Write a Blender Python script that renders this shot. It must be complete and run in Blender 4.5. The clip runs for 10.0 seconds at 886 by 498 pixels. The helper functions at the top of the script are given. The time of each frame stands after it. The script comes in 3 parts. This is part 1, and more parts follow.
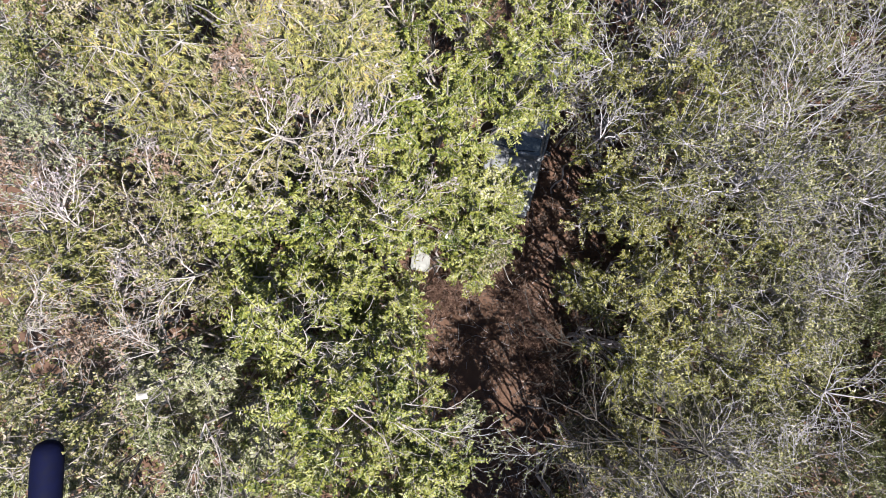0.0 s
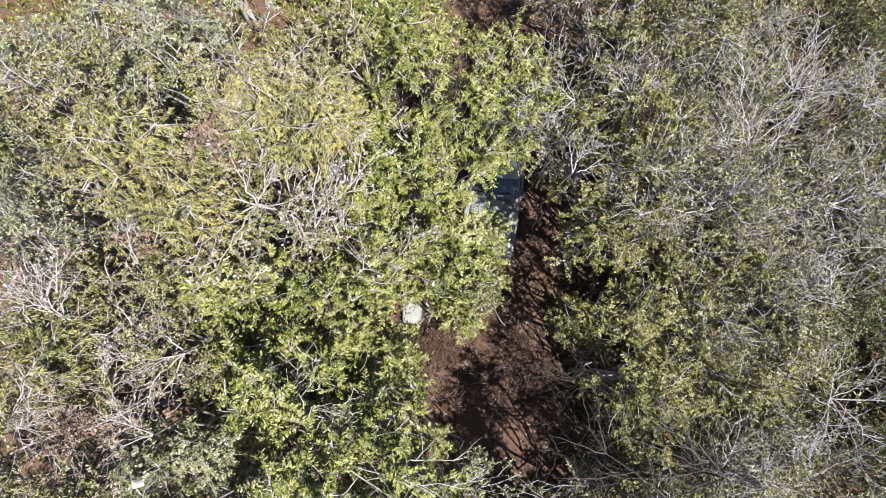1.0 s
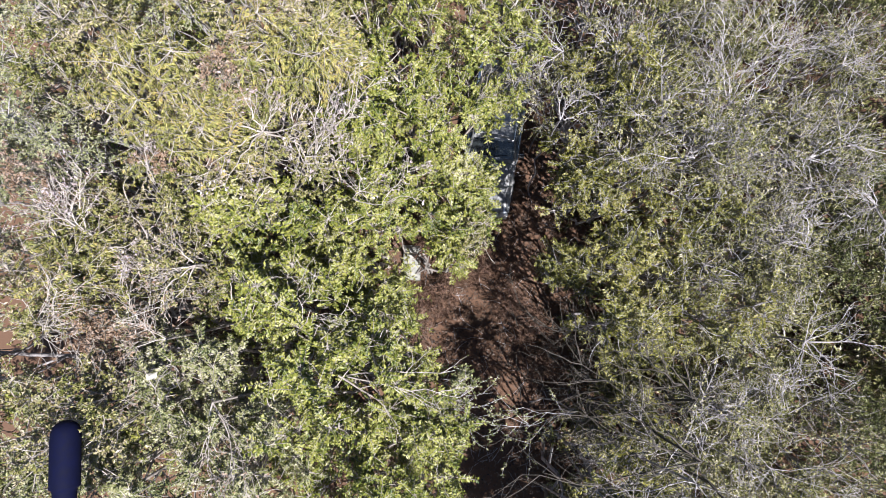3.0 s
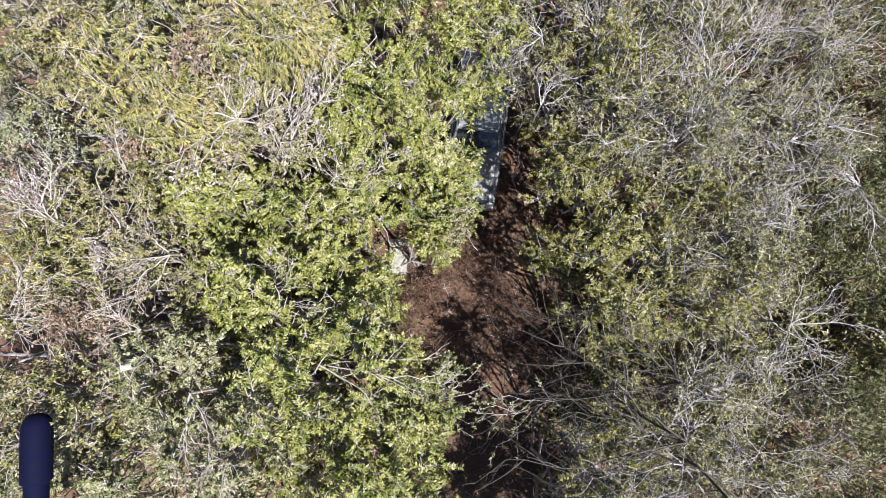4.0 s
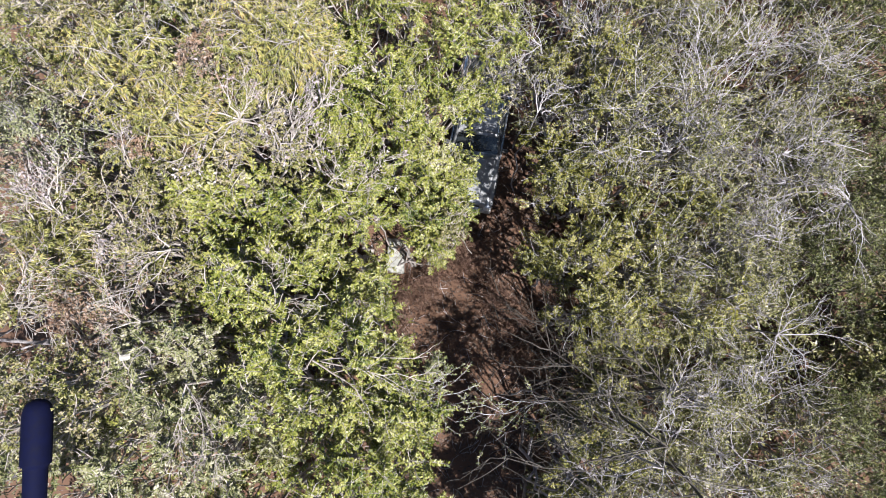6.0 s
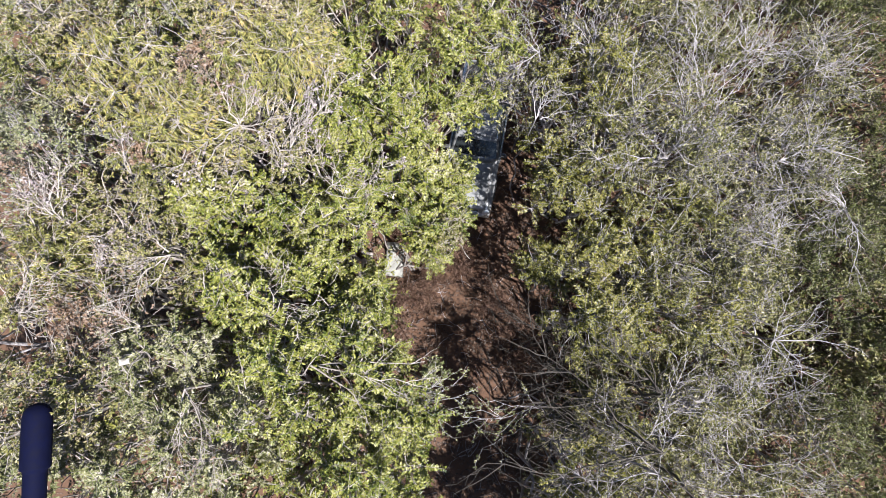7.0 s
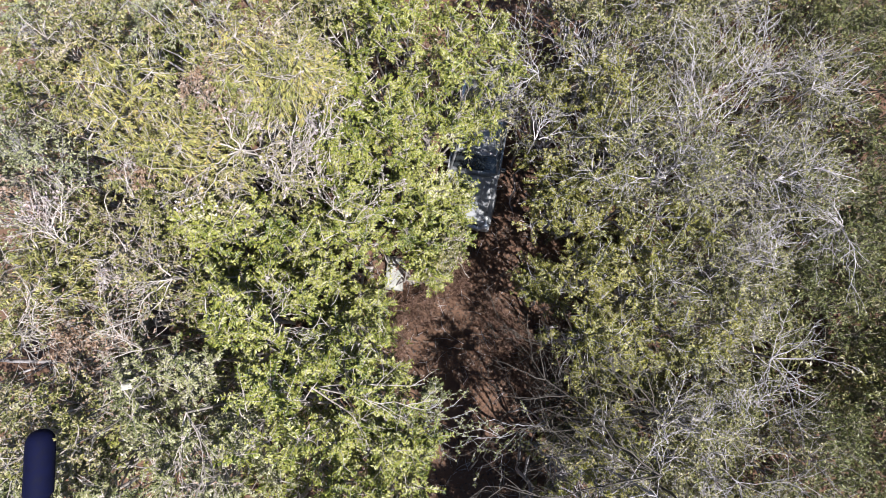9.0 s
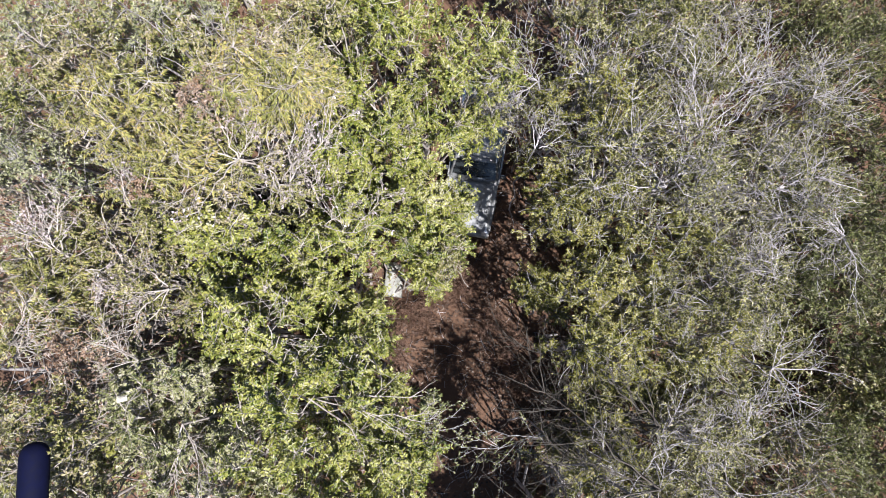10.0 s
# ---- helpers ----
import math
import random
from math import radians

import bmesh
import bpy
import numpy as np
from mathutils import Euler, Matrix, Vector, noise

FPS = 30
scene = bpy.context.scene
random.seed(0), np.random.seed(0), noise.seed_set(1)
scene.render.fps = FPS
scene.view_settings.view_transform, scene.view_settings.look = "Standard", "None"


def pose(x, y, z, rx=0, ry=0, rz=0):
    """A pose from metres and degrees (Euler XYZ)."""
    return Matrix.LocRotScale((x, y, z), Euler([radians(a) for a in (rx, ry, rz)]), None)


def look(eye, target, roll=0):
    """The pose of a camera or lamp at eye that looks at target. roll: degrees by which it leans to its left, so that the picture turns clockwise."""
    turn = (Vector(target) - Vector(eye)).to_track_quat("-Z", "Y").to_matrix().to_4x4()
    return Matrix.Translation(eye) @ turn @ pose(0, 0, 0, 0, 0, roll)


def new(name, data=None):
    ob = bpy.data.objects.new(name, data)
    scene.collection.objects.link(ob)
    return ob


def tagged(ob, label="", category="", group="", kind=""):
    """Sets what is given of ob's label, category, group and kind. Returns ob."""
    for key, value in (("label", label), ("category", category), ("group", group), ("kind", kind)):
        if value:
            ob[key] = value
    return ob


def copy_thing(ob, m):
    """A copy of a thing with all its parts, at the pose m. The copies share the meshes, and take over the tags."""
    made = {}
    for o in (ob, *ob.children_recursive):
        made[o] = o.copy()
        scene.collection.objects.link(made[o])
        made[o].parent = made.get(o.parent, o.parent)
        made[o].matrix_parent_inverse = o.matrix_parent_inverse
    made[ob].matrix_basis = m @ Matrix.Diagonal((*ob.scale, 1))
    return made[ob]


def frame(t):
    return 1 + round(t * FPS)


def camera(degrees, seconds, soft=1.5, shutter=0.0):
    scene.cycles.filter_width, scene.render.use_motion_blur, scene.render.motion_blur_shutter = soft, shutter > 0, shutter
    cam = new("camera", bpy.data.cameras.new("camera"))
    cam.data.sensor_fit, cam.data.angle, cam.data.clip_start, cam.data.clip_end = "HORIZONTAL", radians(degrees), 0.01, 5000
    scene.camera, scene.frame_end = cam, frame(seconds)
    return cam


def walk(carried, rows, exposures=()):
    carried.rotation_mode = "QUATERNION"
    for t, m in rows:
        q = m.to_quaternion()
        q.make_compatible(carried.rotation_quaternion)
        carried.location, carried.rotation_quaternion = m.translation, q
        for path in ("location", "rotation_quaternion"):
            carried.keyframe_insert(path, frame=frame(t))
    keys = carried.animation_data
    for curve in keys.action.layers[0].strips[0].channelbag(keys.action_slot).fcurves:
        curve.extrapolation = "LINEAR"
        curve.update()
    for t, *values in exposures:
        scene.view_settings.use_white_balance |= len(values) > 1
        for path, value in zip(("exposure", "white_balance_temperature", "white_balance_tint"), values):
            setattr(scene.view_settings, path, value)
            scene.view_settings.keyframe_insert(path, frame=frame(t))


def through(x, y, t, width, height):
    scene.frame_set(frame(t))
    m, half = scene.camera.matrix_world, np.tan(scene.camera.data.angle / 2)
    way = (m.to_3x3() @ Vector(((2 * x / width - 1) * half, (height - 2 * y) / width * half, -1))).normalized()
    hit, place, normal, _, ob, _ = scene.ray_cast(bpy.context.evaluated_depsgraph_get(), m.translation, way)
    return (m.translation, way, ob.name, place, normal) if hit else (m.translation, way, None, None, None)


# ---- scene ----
cam = camera(78.0, 10.0, soft=0.95)
# t, eye, turn: near straight down, tipped up by the first angle
PATH = [
    (0, 0.676, -0.132, 18.588, 2.48, 0.10, 4.54),
    (0.5, 0.722, -0.099, 18.543, 5.92, -0.32, 0.26),
    (1, 0.740, -0.192, 18.656, 7.83, -0.44, -1.94),
    (1.5, 0.762, -0.551, 18.875, 7.84, -0.11, -1.04),
    (2, 0.727, -1.043, 19.106, 7.71, 0.39, 0.69),
    (2.5, 0.858, -1.383, 19.297, 7.66, 0.42, 0.02),
    (4, 1.303, -1.975, 19.071, 7.96, -0.13, -2.26),
    (4.5, 1.361, -1.985, 19.197, 7.91, -0.19, -2.24),
    (5, 1.407, -2.004, 19.266, 7.87, -0.15, -1.77),
    (5.5, 1.462, -1.986, 19.320, 7.86, -0.10, -1.04),
    (7, 1.544, -1.860, 19.458, 7.95, -0.10, -0.32),
    (7.5, 1.615, -1.793, 19.549, 8.03, -0.15, -0.87),
    (8, 1.639, -1.706, 19.638, 8.17, -0.18, -1.12),
    (8.5, 1.564, -1.559, 19.644, 8.16, -0.20, -0.62),
    (9, 1.548, -1.472, 19.602, 8.22, -0.12, -0.28),
    (9.5, 1.541, -1.381, 19.584, 8.31, -0.19, -0.06),
    (10, 1.561, -1.282, 19.552, 8.37, -0.18, -0.07),
]
walk(cam, [(t, pose(*eye_and_turn)) for t, *eye_and_turn in PATH], exposures=[(0, 1.57), (10, 1.57)])

# ---- light ----
SUN_FROM = Vector((0.325, -0.378, 0.87)).normalized()
world = bpy.data.worlds.new("sky")
scene.world = world
world.use_nodes = True
wn = world.node_tree.nodes
sky = wn.new("ShaderNodeTexSky")
sky.sky_type = "NISHITA"
sky.sun_disc = False
sky.air_density, sky.dust_density = 0.75, 0.3
sky.sun_elevation = math.asin(SUN_FROM.z)
sky.sun_rotation = math.atan2(SUN_FROM.x, SUN_FROM.y)
world.node_tree.links.new(sky.outputs[0], wn["Background"].inputs[0])
wn["Background"].inputs[1].default_value = 0.05
sun_data = bpy.data.lights.new("sun", "SUN")
sun_data.energy, sun_data.angle, sun_data.color = 5.0, radians(0.55), (1.0, 0.97, 0.95)
sun = new("sun", sun_data)
sun.matrix_world = look(SUN_FROM * 60, (0, 0, 0))


# ---- materials ----
def nodes_of(name):
    m = bpy.data.materials.new(name)
    m.use_nodes = True
    return m, m.node_tree.nodes, m.node_tree.links, m.node_tree.nodes["Principled BSDF"]


def ramp_node(n, stops):
    r = n.new("ShaderNodeValToRGB")
    el = r.color_ramp.elements
    el[0].position, el[0].color = stops[0][0], (*stops[0][1], 1)
    el[1].position, el[1].color = stops[-1][0], (*stops[-1][1], 1)
    for p, c in stops[1:-1]:
        e = el.new(p)
        e.color = (*c, 1)
    return r


# the colour stops below are relative; these bring them to true reflectance
LEAF_TONE = 0.42
BARK_TONE = 0.42


def leaf_material(name, stops, rough=0.42, through=0.15):
    """Leaves: colour by leaf, with a patchy drift over the crown, thin enough to let light through."""
    m, n, l, p = nodes_of(name)
    geo = n.new("ShaderNodeNewGeometry")
    noi = n.new("ShaderNodeTexNoise")
    noi.inputs["Scale"].default_value = 0.9
    noi.inputs["Detail"].default_value = 3
    l.new(geo.outputs["Position"], noi.inputs["Vector"])
    mix = n.new("ShaderNodeMath")
    mix.operation = "MULTIPLY_ADD"
    mix.inputs[1].default_value = 0.62
    l.new(geo.outputs["Random Per Island"], mix.inputs[0])
    tuft = n.new("ShaderNodeTexNoise")
    tuft.inputs["Scale"].default_value, tuft.inputs["Detail"].default_value = 3.4, 2
    l.new(geo.outputs["Position"], tuft.inputs["Vector"])
    both = n.new("ShaderNodeMath")
    both.operation = "MULTIPLY_ADD"
    both.inputs[1].default_value, both.inputs[2].default_value = 1.0, -0.80
    l.new(tuft.outputs["Fac"], both.inputs[0])
    sub = n.new("ShaderNodeMath")
    sub.operation = "MULTIPLY_ADD"
    sub.inputs[1].default_value = 1.0
    l.new(noi.outputs["Fac"], sub.inputs[0])
    l.new(both.outputs[0], sub.inputs[2])
    l.new(sub.outputs[0], mix.inputs[2])
    r = ramp_node(n, [(at, (c[0] * LEAF_TONE, c[1] * LEAF_TONE, c[2] * LEAF_TONE * 1.2)) for at, c in stops])
    l.new(mix.outputs[0], r.inputs[0])
    l.new(r.outputs[0], p.inputs["Base Color"])
    p.inputs["Roughness"].default_value = rough
    p.inputs["Specular IOR Level"].default_value = 0.42
    tr = n.new("ShaderNodeBsdfTranslucent")
    l.new(r.outputs[0], tr.inputs[0])
    ms = n.new("ShaderNodeMixShader")
    ms.inputs[0].default_value = through
    l.new(p.outputs[0], ms.inputs[1])
    l.new(tr.outputs[0], ms.inputs[2])
    l.new(ms.outputs[0], n["Material Output"].inputs["Surface"])
    return m


def bark_material(name, dark, light, scale=14.0):
    m, n, l, p = nodes_of(name)
    co = n.new("ShaderNodeNewGeometry")
    noi = n.new("ShaderNodeTexNoise")
    noi.inputs["Scale"].default_value, noi.inputs["Detail"].default_value = scale, 6
    l.new(co.outputs["Position"], noi.inputs["Vector"])
    big = n.new("ShaderNodeTexNoise")
    big.inputs["Scale"].default_value = 1.7
    l.new(co.outputs["Position"], big.inputs["Vector"])
    add = n.new("ShaderNodeMath")
    add.operation = "ADD"
    l.new(noi.outputs["Fac"], add.inputs[0])
    l.new(big.outputs["Fac"], add.inputs[1])
    half = n.new("ShaderNodeMath")
    half.operation = "MULTIPLY"
    half.inputs[1].default_value = 0.5
    l.new(add.outputs[0], half.inputs[0])
    r = ramp_node(n, [(0.36, tuple(v * BARK_TONE for v in dark)), (0.62, tuple(v * BARK_TONE for v in light))])
    l.new(half.outputs[0], r.inputs[0])
    l.new(r.outputs[0], p.inputs["Base Color"])
    p.inputs["Roughness"].default_value = 0.8
    b = n.new("ShaderNodeBump")
    b.inputs["Strength"].default_value, b.inputs["Distance"].default_value = 0.5, 0.01
    l.new(noi.outputs["Fac"], b.inputs["Height"])
    l.new(b.outputs[0], p.inputs["Normal"])
    return m


def plain_material(name, colour, rough=0.5, metal=0.0, coat=0.0, vary=0.15, scale=9.0):
    m, n, l, p = nodes_of(name)
    tc = n.new("ShaderNodeTexCoord")
    noi = n.new("ShaderNodeTexNoise")
    noi.inputs["Scale"].default_value, noi.inputs["Detail"].default_value = scale, 8
    l.new(tc.outputs["Object"], noi.inputs["Vector"])
    r = ramp_node(n, [(0.3, tuple(c * (1 - vary) for c in colour)), (0.7, tuple(min(1, c * (1 + vary)) for c in colour))])
    l.new(noi.outputs["Fac"], r.inputs[0])
    l.new(r.outputs[0], p.inputs["Base Color"])
    rr = n.new("ShaderNodeMapRange")
    rr.inputs["To Min"].default_value, rr.inputs["To Max"].default_value = max(0.02, rough - 0.08), min(1, rough + 0.12)
    l.new(noi.outputs["Fac"], rr.inputs["Value"])
    l.new(rr.outputs[0], p.inputs["Roughness"])
    p.inputs["Metallic"].default_value = metal
    p.inputs["Coat Weight"].default_value = coat
    return m


def soil_material():
    m, n, l, p = nodes_of("soil")
    co = n.new("ShaderNodeNewGeometry")
    big, mid, fine = (n.new("ShaderNodeTexNoise") for _ in range(3))
    for t, sc, de in ((big, 0.6, 5), (mid, 4.2, 8), (fine, 22, 9)):
        t.inputs["Scale"].default_value, t.inputs["Detail"].default_value = sc, de
        l.new(co.outputs["Position"], t.inputs["Vector"])
    a = n.new("ShaderNodeMath")
    a.operation = "MULTIPLY_ADD"
    a.inputs[1].default_value = 0.5
    l.new(big.outputs["Fac"], a.inputs[0])
    b = n.new("ShaderNodeMath")
    b.operation = "MULTIPLY_ADD"
    b.inputs[1].default_value = 0.35
    l.new(mid.outputs["Fac"], b.inputs[0])
    l.new(a.outputs[0], b.inputs[2])
    c = n.new("ShaderNodeMath")
    c.operation = "MULTIPLY_ADD"
    c.inputs[1].default_value = 0.42
    l.new(fine.outputs["Fac"], c.inputs[0])
    l.new(b.outputs[0], c.inputs[2])
    r = ramp_node(n, [(0.44, (0.010, 0.005, 0.003)), (0.56, (0.025, 0.011, 0.006)), (0.65, (0.036, 0.0155, 0.0078)), (0.76, (0.076, 0.040, 0.024))])
    sub = n.new("ShaderNodeMath")
    sub.operation = "ADD"
    sub.inputs[1].default_value = -0.07
    l.new(c.outputs[0], sub.inputs[0])
    l.new(sub.outputs[0], r.inputs[0])
    l.new(r.outputs[0], p.inputs["Base Color"])
    p.inputs["Roughness"].default_value = 0.95
    bu = n.new("ShaderNodeBump")
    bu.inputs["Strength"].default_value, bu.inputs["Distance"].default_value = 0.8, 0.05
    l.new(c.outputs[0], bu.inputs["Height"])
    l.new(bu.outputs[0], p.inputs["Normal"])
    return m


LEAF_GREEN = leaf_material("leaf_yellow_green", [(0.05, (0.055, 0.10, 0.012)), (0.4, (0.25, 0.29, 0.036)), (0.75, (0.53, 0.525, 0.105)), (1.0, (0.72, 0.69, 0.37))])
LEAF_WILLOW = leaf_material("leaf_willow_yellow", [(0.05, (0.20, 0.23, 0.05)), (0.4, (0.50, 0.50, 0.13)), (0.7, (0.76, 0.68, 0.19)), (1.0, (0.86, 0.62, 0.20))])
LEAF_GREY = leaf_material("leaf_grey_green", [(0.05, (0.16, 0.20, 0.065)), (0.45, (0.43, 0.46, 0.19)), (1.0, (0.72, 0.70, 0.42))])
LEAF_OLIVE = leaf_material("leaf_olive", [(0.05, (0.06, 0.072, 0.012)), (0.40, (0.255, 0.264, 0.055)), (0.72, (0.52, 0.487, 0.175)), (1.0, (0.80, 0.72, 0.48))])
LEAF_DUSKY = leaf_material("leaf_dusky_green", [(0.05, (0.05, 0.06, 0.012)), (0.5, (0.155, 0.185, 0.036)), (1.0, (0.40, 0.40, 0.13))])
LEAF_EDGE = leaf_material("leaf_yellow_olive", [(0.05, (0.058, 0.064, 0.007)), (0.42, (0.205, 0.210, 0.027)), (0.78, (0.46, 0.425, 0.082)), (1.0, (0.62, 0.545, 0.25))])
LEAF_PALE = leaf_material("leaf_pale_green", [(0.05, (0.075, 0.105, 0.024)), (0.38, (0.26, 0.285, 0.085)), (0.7, (0.50, 0.49, 0.205)), (1.0, (0.78, 0.74, 0.50))])
LEAF_BLEACHED = leaf_material("leaf_bleached", [(0.05, (0.46, 0.34, 0.28)), (0.5, (0.74, 0.62, 0.56)), (1.0, (0.95, 0.86, 0.80))], 0.7, 0.1)
LEAF_DRY = leaf_material("leaf_dry", [(0.05, (0.26, 0.14, 0.06)), (0.5, (0.50, 0.34, 0.20)), (1.0, (0.72, 0.60, 0.47))])
LEAF_MIXED = leaf_material("leaf_mixed", [(0.05, (0.12, 0.14, 0.022)), (0.4, (0.32, 0.33, 0.075)), (0.7, (0.54, 0.47, 0.19)), (1.0, (0.76, 0.65, 0.48))])
LEAF_RUSTY = leaf_material("leaf_rusty", [(0.05, (0.12, 0.055, 0.03)), (0.5, (0.26, 0.14, 0.085)), (1.0, (0.42, 0.27, 0.18))], 0.6, 0.08)
LEAF_LITTER = leaf_material("leaf_litter", [(0.05, (0.03, 0.017, 0.010)), (0.5, (0.12, 0.07, 0.04)), (0.8, (0.24, 0.16, 0.10)), (1.0, (0.42, 0.33, 0.23))], 0.7, 0.05)
BARK_PALE = bark_material("bark_pale", (0.36, 0.31, 0.285), (0.88, 0.80, 0.755))
BARK_GREY = bark_material("bark_grey", (0.24, 0.215, 0.23), (0.90, 0.85, 0.90))
BARK_BROWN = bark_material("bark_brown", (0.16, 0.13, 0.10), (0.46, 0.41, 0.35))
BARK_RUSTY = bark_material("bark_rusty", (0.20, 0.105, 0.065), (0.46, 0.28, 0.19))
BARK_DARK = bark_material("bark_dark", (0.04, 0.032, 0.027), (0.16, 0.137, 0.118))
SOIL = soil_material()


# ---- mesh helpers ----
def mesh_np(name, verts, faces):
    """A mesh from arrays: verts (n, 3), faces (m, k)."""
    me = bpy.data.meshes.new(name)
    verts, faces = np.asarray(verts, np.float32), np.asarray(faces, np.int32)
    k = faces.shape[1]
    me.vertices.add(len(verts))
    me.vertices.foreach_set("co", verts.ravel())
    me.loops.add(faces.size)
    me.loops.foreach_set("vertex_index", faces.ravel())
    me.polygons.add(len(faces))
    me.polygons.foreach_set("loop_start", np.arange(0, faces.size, k, dtype=np.int32))
    me.update(calc_edges=True)
    return me


def part_np(name, verts, faces, material, parent, label="", smooth=False, kind=""):
    me = mesh_np(name, verts, faces)
    me.materials.append(material)
    if smooth:
        me.polygons.foreach_set("use_smooth", np.ones(len(me.polygons), dtype=bool))
    ob = new(name, me)
    ob.parent = parent
    return tagged(ob, label, kind=kind)


def part(name, bm, material, parent, label="", smooth=False):
    me = bpy.data.meshes.new(name)
    bm.to_mesh(me)
    bm.free()
    me.materials.append(material)
    if smooth:
        for f in me.polygons:
            f.use_smooth = True
    ob = new(name, me)
    ob.parent = parent
    return tagged(ob, label)


def thing(name, m, label, category, group="", kind=""):
    ob = new(name)
    ob.matrix_world = m
    ob.empty_display_size = 0.2
    return tagged(ob, label, category, group, kind)


def unit(v):
    return v / (np.linalg.norm(v, axis=-1, keepdims=True) + 1e-9)


def tubes(lines, radii, sides=4):
    """Tapered tubes along polylines: lines (n, k, 3), radii (n, k). Verts and quads."""
    lines, radii = np.asarray(lines, float), np.asarray(radii, float)
    n, k, _ = lines.shape
    tan = unit(np.gradient(lines, axis=1))
    ref = np.where(np.abs(tan[..., 2:3]) < 0.9, [0.0, 0, 1], [1.0, 0, 0])
    a = unit(np.cross(tan, ref))
    b = np.cross(tan, a)
    ang = np.arange(sides) * 2 * np.pi / sides
    ring = lines[:, :, None] + radii[:, :, None, None] * (np.cos(ang)[:, None] * a[:, :, None] + np.sin(ang)[:, None] * b[:, :, None])
    base = (np.arange(n)[:, None, None] * k + np.arange(k - 1)[None, :, None]) * sides
    i, j = np.arange(sides), (np.arange(sides) + 1) % sides
    faces = np.stack([base + i, base + j, base + sides + j, base + sides + i], -1)
    return ring.reshape(-1, 3), faces.reshape(-1, 4)


def bent(rng, a, b, k=6, bow=0.12, lift=0.0, kink=0.022):
    """Bowed, uneven lines from the points a to the points b."""
    a, b = np.atleast_2d(a), np.atleast_2d(b)
    u = np.linspace(0, 1, k)[None, :, None]
    d = b - a
    ln = np.linalg.norm(d, axis=1)[:, None, None]
    side = unit(rng.normal(size=a.shape))[:, None]
    line = a[:, None] + u * d[:, None] + side * ln * bow * np.sin(np.pi * u) + np.array([0, 0, 1.0]) * ln * lift * np.sin(np.pi * u)
    wig = rng.normal(size=line.shape) * ln * kink
    wig[:, 0] = 0
    return line + wig


def leaf_faces(rng, lines, count, length, width, droop, spread, ranked=False):
    """Leaves set along twig lines (n, k, 3): kites folded on the midrib. ranked: in two rows, as on a feathered leaf."""
    n, k, _ = lines.shape
    u = 1 - 0.85 * rng.uniform(0.0, 1.0, (n, count)) ** 1.5
    if ranked:
        u = np.clip(0.22 + 0.78 * (np.arange(count) // 2 + 1) / (count / 2) + rng.normal(size=(n, count)) * 0.02, 0, 1)
    f = u * (k - 1)
    i0 = np.minimum(f.astype(int), k - 2)
    w = (f - i0)[..., None]
    rows = np.arange(n)[:, None]
    pos = lines[rows, i0] * (1 - w) + lines[rows, i0 + 1] * w
    axis = unit(lines[rows, i0 + 1] - lines[rows, i0])
    out = unit(np.cross(axis, rng.normal(size=axis.shape)))
    tilt = 0.85
    if ranked:
        tilt = 0.6
        face = unit(rng.normal(size=(n, 1, 3)) * 0.45 + np.array([0, 0, 1.0]))
        out = unit(np.cross(axis, face)) * np.where(np.arange(count) % 2, 1.0, -1.0)[None, :, None]
    d = unit(axis * (1 - spread) + out * spread + np.array([0, 0, -droop]) + rng.normal(size=axis.shape) * 0.12).reshape(-1, 3)
    pos = pos.reshape(-1, 3)
    up = unit(rng.normal(size=d.shape) * tilt + np.array([0, 0, 1.0]))
    s = unit(np.cross(d, up))
    nn = np.cross(s, d)
    ln = (length * rng.uniform(0.6, 1.25, len(d)))[:, None]
    wd = (width * rng.uniform(0.7, 1.3, len(d)))[:, None]
    mid = pos + d * ln * 0.45
    tip = pos + d * ln - nn * ln * rng.uniform(-0.05, 0.25, len(d))[:, None]
    lift = nn * wd * 0.35
    v = np.stack([pos, mid + s * wd * 0.5 + lift, tip, mid - s * wd * 0.5 + lift], 1).reshape(-1, 3)
    b = np.arange(len(d))[:, None] * 4
    return v, np.concatenate([b + [0, 1, 2], b + [0, 2, 3]])


